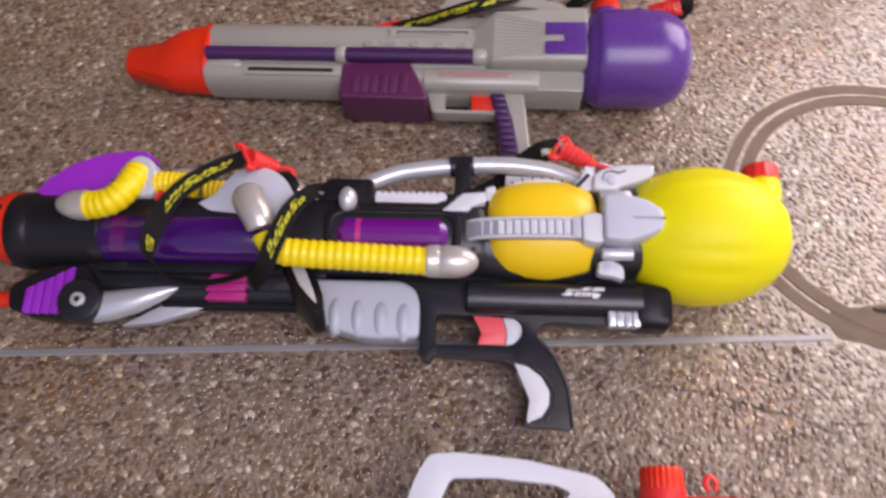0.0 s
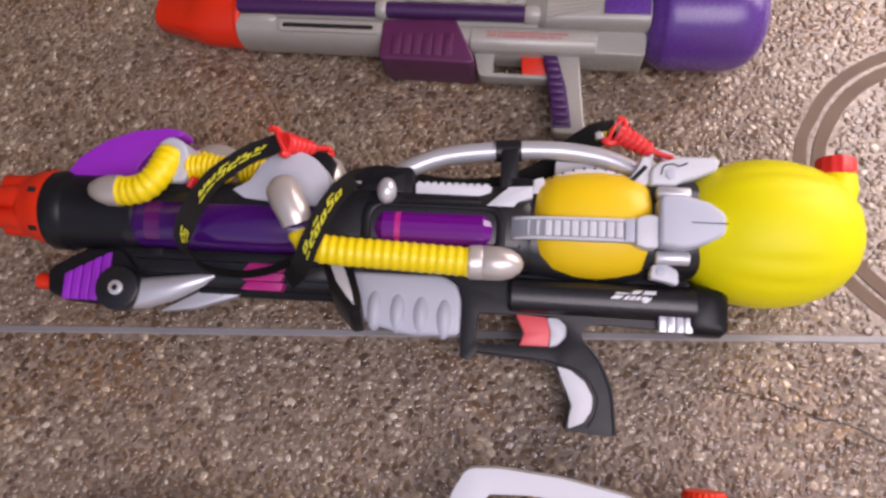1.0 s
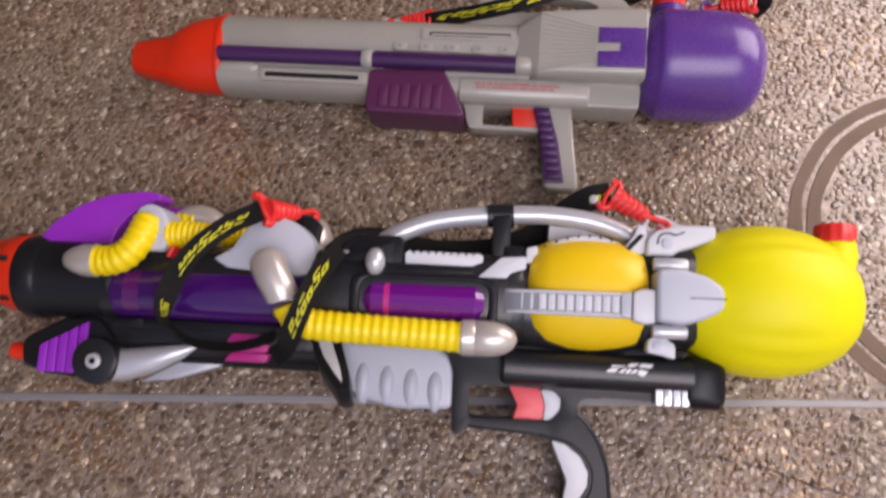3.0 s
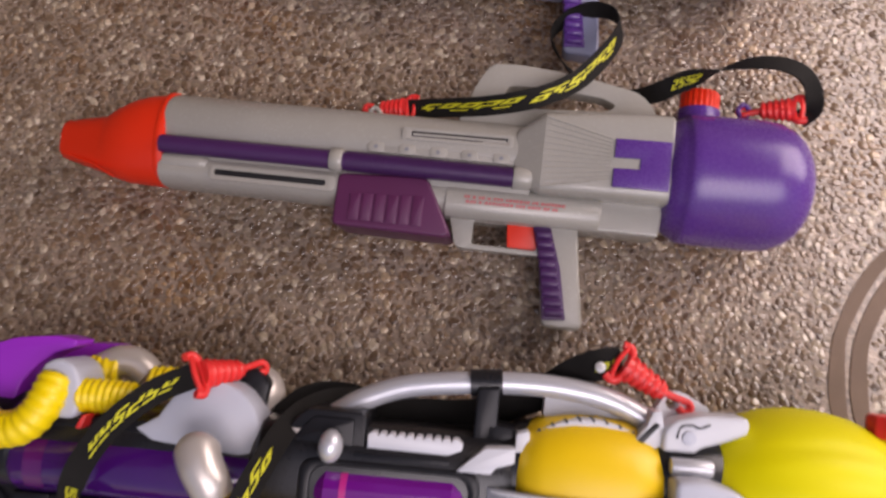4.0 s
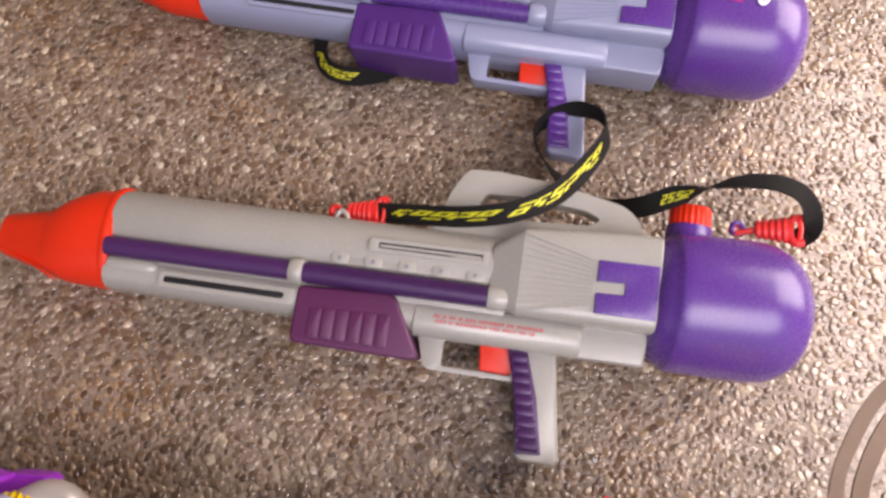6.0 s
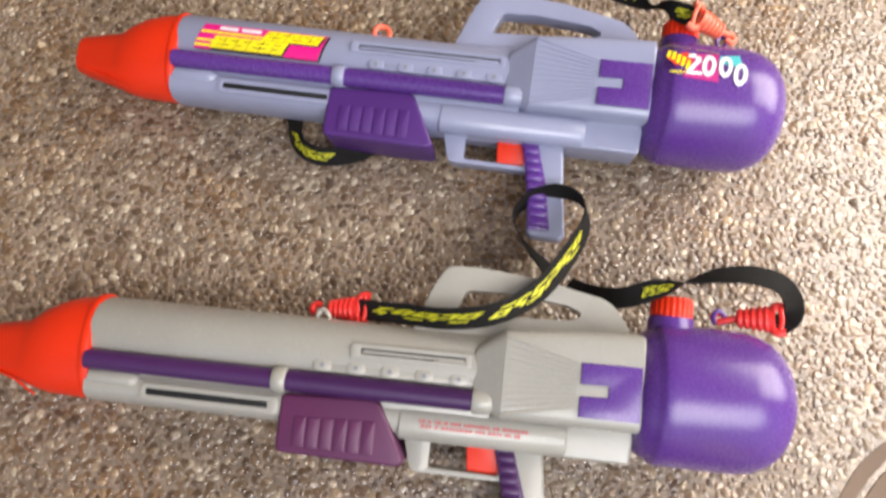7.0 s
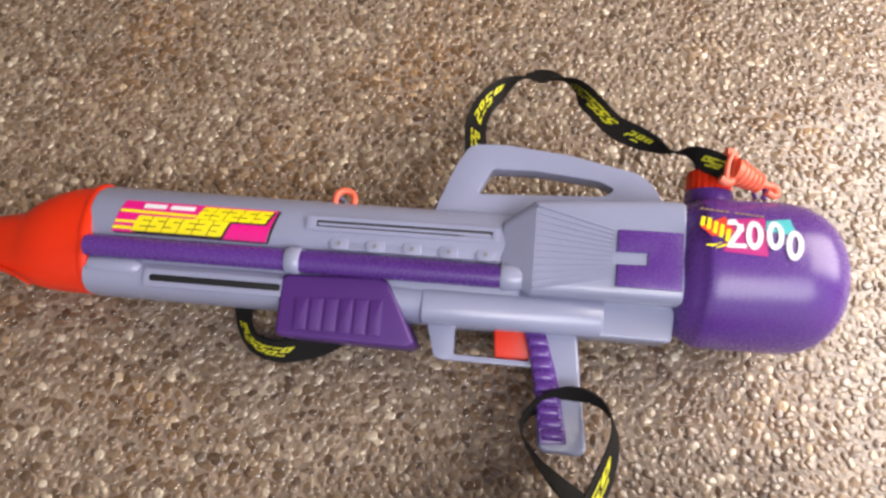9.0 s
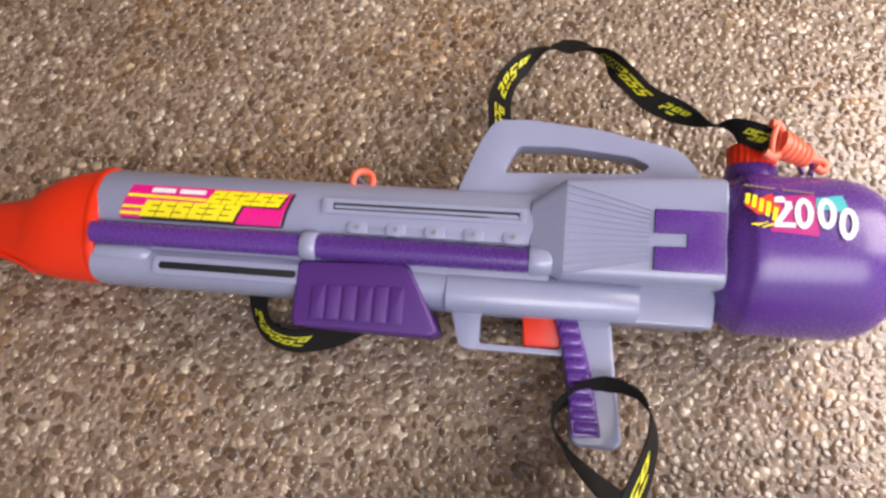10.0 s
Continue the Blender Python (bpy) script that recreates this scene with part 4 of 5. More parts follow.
# yellow tank
tank = part("tank", loft([(0.254, 0.003, 0, 0.042, 0.044, 2.1), (0.260, 0.003, 0, 0.050, 0.052, 2.1), (0.272, 0.003, 0, 0.0605, 0.062, 2.1), (0.291, 0.003, 0, 0.0720, 0.073, 2.1), (0.313, 0.003, 0, 0.0800, 0.081, 2.1), (0.340, 0.003, 0, 0.0835, 0.085, 2.1),
    (0.364, 0.003, 0, 0.0825, 0.084, 2.1), (0.388, 0.003, 0, 0.0775, 0.079, 2.1), (0.408, 0.003, 0, 0.0695, 0.071, 2.1), (0.425, 0.003, 0, 0.0580, 0.059, 2.1), (0.438, 0.003, 0, 0.0440, 0.045, 2.1), (0.446, 0.003, 0, 0.0285, 0.029, 2.1), (0.4495, 0.003, 0, 0.0120, 0.012, 2.1)], 112), "yellow", big, "yellow egg-shaped water tank with shallow flutes")
for v in tank.data.vertices:  # shallow moulded flutes along the sides
    a = math.degrees(math.atan2(v.co.z, v.co.y - 0.005))
    dent = sum(math.exp(-((a - c) / 4.5) ** 2) for c in (138, 120, 66, 48)) * max(0.0, 1 - ((v.co.x - 0.343) / 0.052) ** 2)
    v.co.y -= 0.0022 * dent * (v.co.y - 0.005) / 0.085
    v.co.z -= 0.0022 * dent * v.co.z / 0.085
neck = loft([(0.030, -0.004, 0, 0.028, 0.028, 2), (0.046, 0.001, 0, 0.0275, 0.027, 2), (0.060, 0.0075, 0, 0.0245, 0.0225, 2), (0.072, 0.010, 0, 0.0205, 0.0195, 2), (0.078, 0.010, 0, 0.0200, 0.0195, 2)], 32)
neck.transform(Matrix(((0, 1, 0, 0.4105), (1, 0, 0, -0.006), (0, 0, 1, 0.018), (0, 0, 0, 1))))
part("filler_neck", neck, "yellow", tank)
part("filler_cap", knurled((0.4195, 0.0785, 0.018), 0.0215, 0.0195, 12), "red", tank, "ridged red filler cap")
# long yellow corrugated hose with its warm silver ends
el = part("hose_elbow", sweep([(-0.186, 0.019, 0.070), (-0.183, 0.014, 0.077), (-0.177, 0.003, 0.082), (-0.169, -0.010, 0.082), (-0.165, -0.020, 0.079)], lambda f: 0.0105 + 0.0095 * min(1.0, (f * 4.5)) ** 0.6 - 0.003 * f, 24, 8), "champagne", big, "warm silver hose elbow")
ho = part("corrugated_hose", sweep([(-0.160, -0.026, 0.078), (-0.155, -0.036, 0.075), (-0.143, -0.0445, 0.071), (-0.12, -0.047, 0.069), (-0.06, -0.0490, 0.067), (0.024, -0.0520, 0.064)], 0.0158, 24, 8, 0.0015, 0.0097), "corrugated", big, "yellow corrugated plastic hose")
part("hose_end", lathe([(0.020, 0.0165), (0.022, 0.0185), (0.034, 0.0188), (0.0355, 0.0178), (0.037, 0.0188), (0.055, 0.0182), (0.067, 0.0150), (0.075, 0.0095), (0.0785, 0.003)], -0.0520, 0.064, 28), "champagne", ho, "warm silver bullet-shaped hose end")
# front hoses and purple fins
part("cone_cap", lathe([(-0.418, 0.003), (-0.415, 0.0085), (-0.407, 0.0135), (-0.395, 0.0175), (-0.380, 0.0185)], 0.0125, 0.052, 24), "champagne", big, "warm silver cone-shaped hose end")
part("front_hose", sweep([(-0.382, 0.0125, 0.052), (-0.366, 0.013, 0.054), (-0.350, 0.018, 0.056), (-0.338, 0.031, 0.055), (-0.333, 0.046, 0.050), (-0.331, 0.060, 0.042)], 0.0162, 24, 8, 0.0015, 0.0080), "corrugated", big, "yellow corrugated plastic hose")
part("hose_saddle", plate([rounded([(-0.344, 0.026), (-0.344, 0.072), (-0.330, 0.080), (-0.314, 0.074), (-0.306, 0.058), (-0.306, 0.026)], 0.010, 6)], 0.0, 0.050, 0.004, 3), "pale", big, "pale grey hose bracket")
part("short_hose", sweep([(-0.310, 0.046, 0.036), (-0.29, 0.047, 0.036), (-0.262, 0.046, 0.034)], 0.0150, 24, 6, 0.0017, 0.0060), "corrugated", big, "yellow corrugated plastic hose")
part("back_elbow", sweep([(-0.318, 0.066, -0.018), (-0.302, 0.074, -0.020), (-0.288, 0.072, -0.022), (-0.276, 0.062, -0.024)], 0.0160, 20, 6), "champagne", big, "warm silver hose elbow")
part("back_hose", sweep([(-0.345, 0.052, -0.010), (-0.332, 0.060, -0.012), (-0.312, 0.064, -0.014), (-0.302, 0.064, -0.016)], 0.0160, 24, 6, 0.0017, 0.0058), "corrugated", big, "yellow corrugated plastic hose")
part("rear_hose", sweep([(-0.268, 0.056, -0.016), (-0.25, 0.057, -0.016), (-0.225, 0.054, -0.016)], 0.0155, 24, 6, 0.0017, 0.0060), "corrugated", big, "yellow corrugated plastic hose")
part("fin", plate([rounded([(-0.470, 0.032), (-0.452, 0.058), (-0.422, 0.079), (-0.388, 0.092), (-0.348, 0.0970), (-0.328, 0.094), (-0.330, 0.088), (-0.350, 0.080), (-0.366, 0.066), (-0.378, 0.050), (-0.384, 0.026), (-0.460, 0.026)], 0.006)], -0.012, 0.022, 0.009, 4), "purple_fin", big, "bright purple curved fin")
part("fin", plate([rounded([(-0.43, 0.045), (-0.40, 0.074), (-0.345, 0.088), (-0.314, 0.0885), (-0.308, 0.081), (-0.335, 0.072), (-0.35, 0.05)], 0.006)], -0.060, -0.032, 0.008, 4), "purple_fin", big, "bright purple curved fin")
# pale disc and its elbow knob behind
disc = [(-0.256, 0.022), (-0.236, 0.034)] + [(-0.188 + 0.046 * math.cos(a), 0.024 + 0.046 * math.sin(a)) for a in np.linspace(2.55, -0.35, 20)] + [(-0.16, 0.004), (-0.24, 0.012)]
part("disc_plate", plate([disc], -0.004, 0.041, 0.003), "pale", big, "pale grey round side plate")
part("elbow_knob", ball((-0.160, 0.050, -0.022), 0.027, (0.85, 1.15, 0.9)), "champagne", big, "warm silver rounded knob")
part("knob_bracket", plate([rounded([(-0.20, 0.04), (-0.19, 0.078), (-0.158, 0.080), (-0.146, 0.068), (-0.150, 0.03)], 0.004)], -0.03, 0.006, 0.003), "black_soft", big)
# lower front: orange-tipped pod, hub and blades
pod = part("pod", plate([rounded([(-0.477, -0.080), (-0.470, -0.072), (-0.430, -0.050), (-0.39, -0.048), (-0.366, -0.075), (-0.378, -0.119), (-0.448, -0.1135), (-0.474, -0.105)], 0.006)], -0.022, 0.018, 0.005, 3), "black_soft", big, "black pod with purple ribs")
part("pod_tip", lathe([(-0.496, 0.006), (-0.4955, 0.0092), (-0.492, 0.0100), (-0.47, 0.0096)], -0.091, 0.0, 20), "orange", pod, "bright orange round tip")
for k in range(5):
    u = -0.452 + 0.0110 * k
    part("pod_rib", plate([rounded([(u - 0.001, -0.111), (u, -0.082 + 0.0058 * k), (u + 0.0090, -0.077 + 0.0058 * k), (u + 0.0085, -0.112)], 0.002)], 0.010, 0.0225 + 0.0006 * (k % 2), 0.0015), "purple_fin", pod)
hub = part("hub", drum((-0.383, -0.0965, 0.016), 0.0258, 0.034, "z", bevel=0.003, seg=36), "black", big, "black round hub with a bolt")
part("bolt", drum((-0.383, -0.0965, 0.0340), 0.0085, 0.004, "z", bevel=0.001), "metal", hub, "shiny steel bolt")
# black disc paints in the socket's shade
part("bolt_socket", drum((-0.383, -0.0965, 0.0362), 0.0036, 0.001, "z", seg=6), "hole", hub)
part("blade", loft([(-0.372, -0.1010, 0.010, 0.0185, 0.016, 2.2), (-0.35, -0.0985, 0.012, 0.0180, 0.016, 2.2), (-0.32, -0.0915, 0.013, 0.0145, 0.013, 2.2), (-0.29, -0.0815, 0.013, 0.0078, 0.008, 2.2), (-0.276, -0.0760, 0.013, 0.0020, 0.002, 2.2)], 24), "silver", big, "silver tapered blade")
part("blade", plate([rounded([(-0.345, -0.119), (-0.300, -0.094), (-0.238, -0.086), (-0.244, -0.094), (-0.305, -0.114)], 0.003)], -0.022, -0.004, 0.004), "silver", big, "silver tapered blade")
part("under_barrel", lathe([(-0.40, 0.012), (-0.395, 0.0165), (-0.12, 0.0165), (-0.115, 0.012)], -0.073, -0.008, 28), "black", big)
part("pump_bar", lathe([(-0.30, 0.007), (-0.298, 0.0085), (0.02, 0.0085)], -0.0895, -0.010, 20), "black_soft", big)
part("strut", plate([rounded([(-0.41, -0.075), (-0.41, -0.035), (-0.36, -0.03), (-0.20, -0.045), (-0.10, -0.05), (-0.10, -0.078)], 0.006)], -0.02, 0.012, 0.004), "black", big)
for v in (-0.0640, -0.0745, -0.0850):
    part("rib_grip", plate([rounded([(-0.242, v - 0.0048), (-0.234, v + 0.0050), (-0.192, v + 0.0045), (-0.196, v - 0.0050)], 0.002)], 0.0, 0.0190, 0.003), "magenta", big, "magenta ribbed finger grip")
fk = part("fork", plate([rounded([(-0.150, -0.056), (-0.116, -0.056), (-0.094, -0.104), (-0.090, -0.122), (-0.102, -0.124), (-0.128, -0.098)], 0.004)], -0.005, 0.032, 0.003), "black_soft", big, "black-edged white prong")
fk.matrix_basis = Matrix.Translation((0, -0.056, 0.012)) @ Matrix.Rotation(radians(-34), 4, "X") @ Matrix.Diagonal((1, 1.2, 1, 1)) @ Matrix.Translation((0, 0.056, -0.012))
part("fork_face", plate([rounded([(-0.139, -0.063), (-0.124, -0.063), (-0.104, -0.102), (-0.0985, -0.1165), (-0.108, -0.108), (-0.124, -0.090)], 0.003)], 0.02, 0.0340, 0.0015), "white", fk)
# pump grip
gp = part("pump_grip", plate([rounded([(-0.128, -0.062), (-0.010, -0.062), (0.007, -0.072), (0.0125, -0.088), (0.0135, -0.130), (-0.048, -0.132), (-0.088, -0.122), (-0.110, -0.108), (-0.122, -0.085)], 0.010)], -0.030, 0.017, 0.012, 4), "pale", big, "pale grey ribbed pump grip")
for k in range(4):
    u = -0.086 + 0.0265 * k
    part("grip_swell", ball((u, -0.104 - 0.002 * k, 0.0095), 0.0125, (0.84, 2.0, 1.02)), "pale", gp)
# frame with trigger guard and pistol grip
fr = part("frame", plate([rounded([(-0.018, -0.058), (0.006, -0.070), (0.0125, -0.090), (0.013, -0.153), (0.024, -0.157), (0.029, -0.148), (0.108, -0.153), (0.122, -0.159), (0.132, -0.182), (0.137, -0.200), (0.134, -0.218), (0.131, -0.2255), (0.1875, -0.2295),
    (0.185, -0.205), (0.181, -0.179), (0.169, -0.150), (0.150, -0.130), (0.1465, -0.119), (0.154, -0.111), (0.168, -0.108), (0.262, -0.112), (0.262, -0.056)], 0.004),
    rounded([(0.031, -0.1015), (0.118, -0.1025), (0.131, -0.110), (0.132, -0.124), (0.120, -0.1365), (0.030, -0.1365)], 0.006)], -0.014, 0.0155, 0.003, 3), "black_soft", big, "matt black frame with trigger guard and grip")
part("grip_bead", sweep([(0.1485, -0.128, 0.0148), (0.158, -0.137, 0.0148), (0.168, -0.151, 0.0148), (0.1795, -0.179, 0.0148), (0.1833, -0.205, 0.0148), (0.1850, -0.2265, 0.0148)], 0.0021, 8, 5), "black", fr)
part("grip_bead", sweep([(0.032, -0.1465, 0.0148), (0.070, -0.1490, 0.0148), (0.108, -0.1515, 0.0148), (0.121, -0.1545, 0.0148), (0.140, -0.1585, 0.0148), (0.156, -0.170, 0.0148), (0.1655, -0.187, 0.0148), (0.1645, -0.206, 0.0148), (0.156, -0.221, 0.0148)], 0.0015, 8, 5), "black", fr)
part("grip_inlay", plate([rounded([(0.121, -0.1565), (0.136, -0.160), (0.152, -0.172), (0.161, -0.188), (0.160, -0.203), (0.152, -0.216), (0.135, -0.2235), (0.1355, -0.212), (0.1385, -0.198), (0.131, -0.180)], 0.003)], -0.015, 0.0175, 0.002), "white", fr, "white grip inlay with a wavy edge")
part("trigger", plate([rounded([(0.074, -0.1015), (0.108, -0.1035), (0.113, -0.120), (0.111, -0.1375), (0.079, -0.1375), (0.084, -0.122)], 0.002)], -0.008, 0.0115, 0.002), "rose", fr, "faded red trigger")
part("trigger_back", plate([rounded([(0.1085, -0.1035), (0.122, -0.104), (0.131, -0.112), (0.131, -0.126), (0.121, -0.136), (0.1115, -0.1375), (0.1135, -0.120)], 0.003)], -0.008, 0.0120, 0.002), "white", fr, "white trigger backing")
rail = part("rail_tube", loft([(0.064, -0.080, 0.008, 0.016, 0.020, 2.6), (0.068, -0.080, 0.008, 0.020, 0.024, 2.6), (0.268, -0.082, 0.008, 0.020, 0.024, 2.6)], 28), "black", big, "black rail tube with white block mark")
part("rail_cap", loft([(0.262, -0.088, 0.004, 0.026, 0.024, 4), (0.266, -0.088, 0.004, 0.028, 0.026, 4), (0.296, -0.090, 0.004, 0.027, 0.025, 4), (0.302, -0.090, 0.004, 0.022, 0.020, 4)], 28), "black_soft", rail)
for k in range(4):
    u = 0.2285 + 0.0092 * k
    part("rail_rib", plate([rounded([(u, -0.1135), (u, -0.0945), (u + 0.0084, -0.0945), (u + 0.0084, -0.1135)], 0.001)], 0.005, 0.0265, 0.0012), "silver", rail)


def rail_top(u, v):
    return 0.008 + 0.024 * (max(0.0, 1 - (abs(v + 0.081) / 0.020) ** 2.6)) ** (1 / 2.6)


logo = [[(0.171, -0.0745), (0.190, -0.0735), (0.186, -0.0715), (0.170, -0.0705)], [(0.189, -0.0735), (0.200, -0.0730), (0.203, -0.0660), (0.192, -0.0665)], [(0.205, -0.0730), (0.222, -0.0735), (0.221, -0.0665), (0.206, -0.0660)],
        [(0.169, -0.0830), (0.181, -0.0830), (0.184, -0.0765), (0.172, -0.0765)]] + [[(0.186 + 0.0076 * k, -0.0835), (0.1915 + 0.0076 * k, -0.0837), (0.1930 + 0.0076 * k, -0.0765), (0.1875 + 0.0076 * k, -0.0765)] for k in range(4)] + [[(0.214, -0.0870), (0.221, -0.0875), (0.222, -0.0785), (0.2155, -0.0785)]]
logo = [[(0.199 + (u - 0.196) * 0.82 + (v + 0.078) * 0.5, -0.0775 + (v + 0.078) * 0.62) for u, v in shape] for shape in logo]
part("white_mark", skin(logo, rail_top, 0.0006, 2, 3), "sticker_white", rail, "plain white block mark")

# straps and clips
webbing([(-0.196, 0.526, 0.162, -12), (-0.232, 0.509, 0.162, -12), (-0.263, 0.479, 0.166, -15), (-0.286, 0.450, 0.156, -25), (-0.298, 0.427, 0.143, -60), (-0.300, 0.413, 0.128, -85), (-0.294, 0.404, 0.112, -88)], 0.0226, [(0.08, 0.46, 6), (0.66, 0.80, 3)], big, POSE_M, seed=11)
webbing([(-0.060, 0.524, 0.080, -10), (-0.090, 0.515, 0.105, -12), (-0.112, 0.490, 0.142, -18), (-0.130, 0.438, 0.178, -14), (-0.147, 0.396, 0.176, -12), (-0.162, 0.374, 0.152, -25), (-0.180, 0.372, 0.125, -50)], 0.0216, [(0.42, 0.74, 6)], big, POSE_M, seed=12)
webbing([(0.186, 0.556, 0.128, -12), (0.164, 0.553, 0.126, -12), (0.141, 0.546, 0.110, -18), (0.109, 0.528, 0.088, -20), (0.059, 0.514, 0.074, -20), (0.007, 0.512, 0.070, -20), (-0.039, 0.516, 0.074, -20), (-0.081, 0.524, 0.082, -20), (-0.111, 0.518, 0.088, -20), (-0.134, 0.497, 0.092, -20)], 0.0290, [(0.02, 0.12, 3)], big, POSE_M, seed=13)
webbing([(-0.296, 0.406, 0.113, -80), (-0.284, 0.397, 0.108, -55), (-0.264, 0.391, 0.105, -40), (-0.236, 0.388, 0.106, -35), (-0.208, 0.391, 0.110, -30), (-0.184, 0.398, 0.116, -25)], 0.0150, [], big, POSE_M, seed=14)
part("eyelet", into(drum((0.1665, 0.5505, 0.1285), 0.0050, 0.0025, "z", bevel=0.0006), POSE_M), "metal", big, "small steel eyelet")
swivel_clip((-0.194, 0.526, 0.162), (-0.150, 0.546, 0.106), big, POSE_M, 0.0175)
swivel_clip((0.187, 0.553, 0.130), (0.246, 0.514, 0.126), big, POSE_M, 0.0165)
part("red_tab", plate([rounded([(-0.303, 0.020), (-0.298, 0.032), (-0.294, 0.032), (-0.298, 0.019)], 0.002)], 0.02, 0.056, 0.001), "red", big)

# ---------------------------------------------------------------- floor fittings: divider strip, round cover, crack
bm = bmesh.new()
n = 60
prev = None
for k in range(n + 1):
    x = -1.05 + 1.565 * k / n
    y = 0.3515 - 0.0117 * x
    ring = [bm.verts.new((x, y + dy, z)) for dy, z in ((-0.0042, -0.004), (-0.0042, 0.0012), (-0.0034, 0.0019), (0.0034, 0.0019), (0.0042, 0.0012), (0.0042, -0.004))]
    if prev:
        for i in range(5):
            bm.faces.new((prev[i], prev[i + 1], ring[i + 1], ring[i]))
    prev = ring
tagged(part("divider_strip", bm, "strip", None), "dull grey metal divider strip set in the floor", "divider strip", kind="structure")


def annulus(r0, r1, z0, z1, wobble, seg=96):
    """A flat cast ring about the origin with slightly uneven rims."""
    bm, rings = bmesh.new(), []
    for r, z, s in ((r0, z0, 1), (r0 + 0.0015, z1, 1), (r1 - 0.0015, z1, 2), (r1, z0, 2)):
        rings.append([bm.verts.new(((r + wobble * noise.noise((4 * math.cos(a), 4 * math.sin(a), s * 3.1))) * math.cos(a), (r + wobble * noise.noise((4 * math.cos(a), 4 * math.sin(a), s * 3.1))) * math.sin(a), z)) for a in (2 * math.pi * k / seg for k in range(seg))])
    for a, b in zip(rings, rings[1:]):
        for k in range(seg):
            bm.faces.new((a[k], a[(k + 1) % seg], b[(k + 1) % seg], b[k]))
    return bm


cover = thing("manhole_cover", pose(0.666, 0.542, 0), "round cover filled with pebbles inside a worn cement rim", "manhole cover")
part("outer_rim", annulus(0.2165, 0.2360, -0.004, 0.0012, 0.0035), "cement", cover, "worn brown cement rim")
part("inner_rim", annulus(0.1930, 0.2135, -0.004, 0.0016, 0.0020), "cement", cover)
part("cement_patch", plate([rounded([(-0.145, -0.200), (-0.150, -0.160), (-0.06, -0.150), (0.02, -0.165), (0.03, -0.205), (-0.06, -0.212)], 0.015)], -0.004, 0.0010, 0.0006), "cement", cover)
# thin black plate, the slot's shade put into its colour
part("lifting_slot", plate([rounded([(-0.085, -0.163), (-0.088, -0.157), (-0.02, -0.165), (0.02, -0.178), (0.018, -0.184), (-0.03, -0.174)], 0.003)], -0.004, 0.0018, 0.0), "hole", cover, "lifting slot with its inner shade put in as black")

crack = [(0.279, 0.287), (0.300, 0.2865), (0.314, 0.283), (0.331, 0.281), (0.348, 0.2755), (0.364, 0.272), (0.381, 0.264), (0.395, 0.2605), (0.410, 0.252), (0.426, 0.2505), (0.440, 0.2455), (0.457, 0.238), (0.473, 0.227), (0.49, 0.222)]
line = sweep([(x, y, 0.0011) for x, y in crack], lambda f: 0.0009 * (0.5 + 0.5 * math.sin(3.14 * f)), 6, 5)
part("crack", line, "hole", bpy.data.objects["floor"], "thin dark crack across the pebbles")

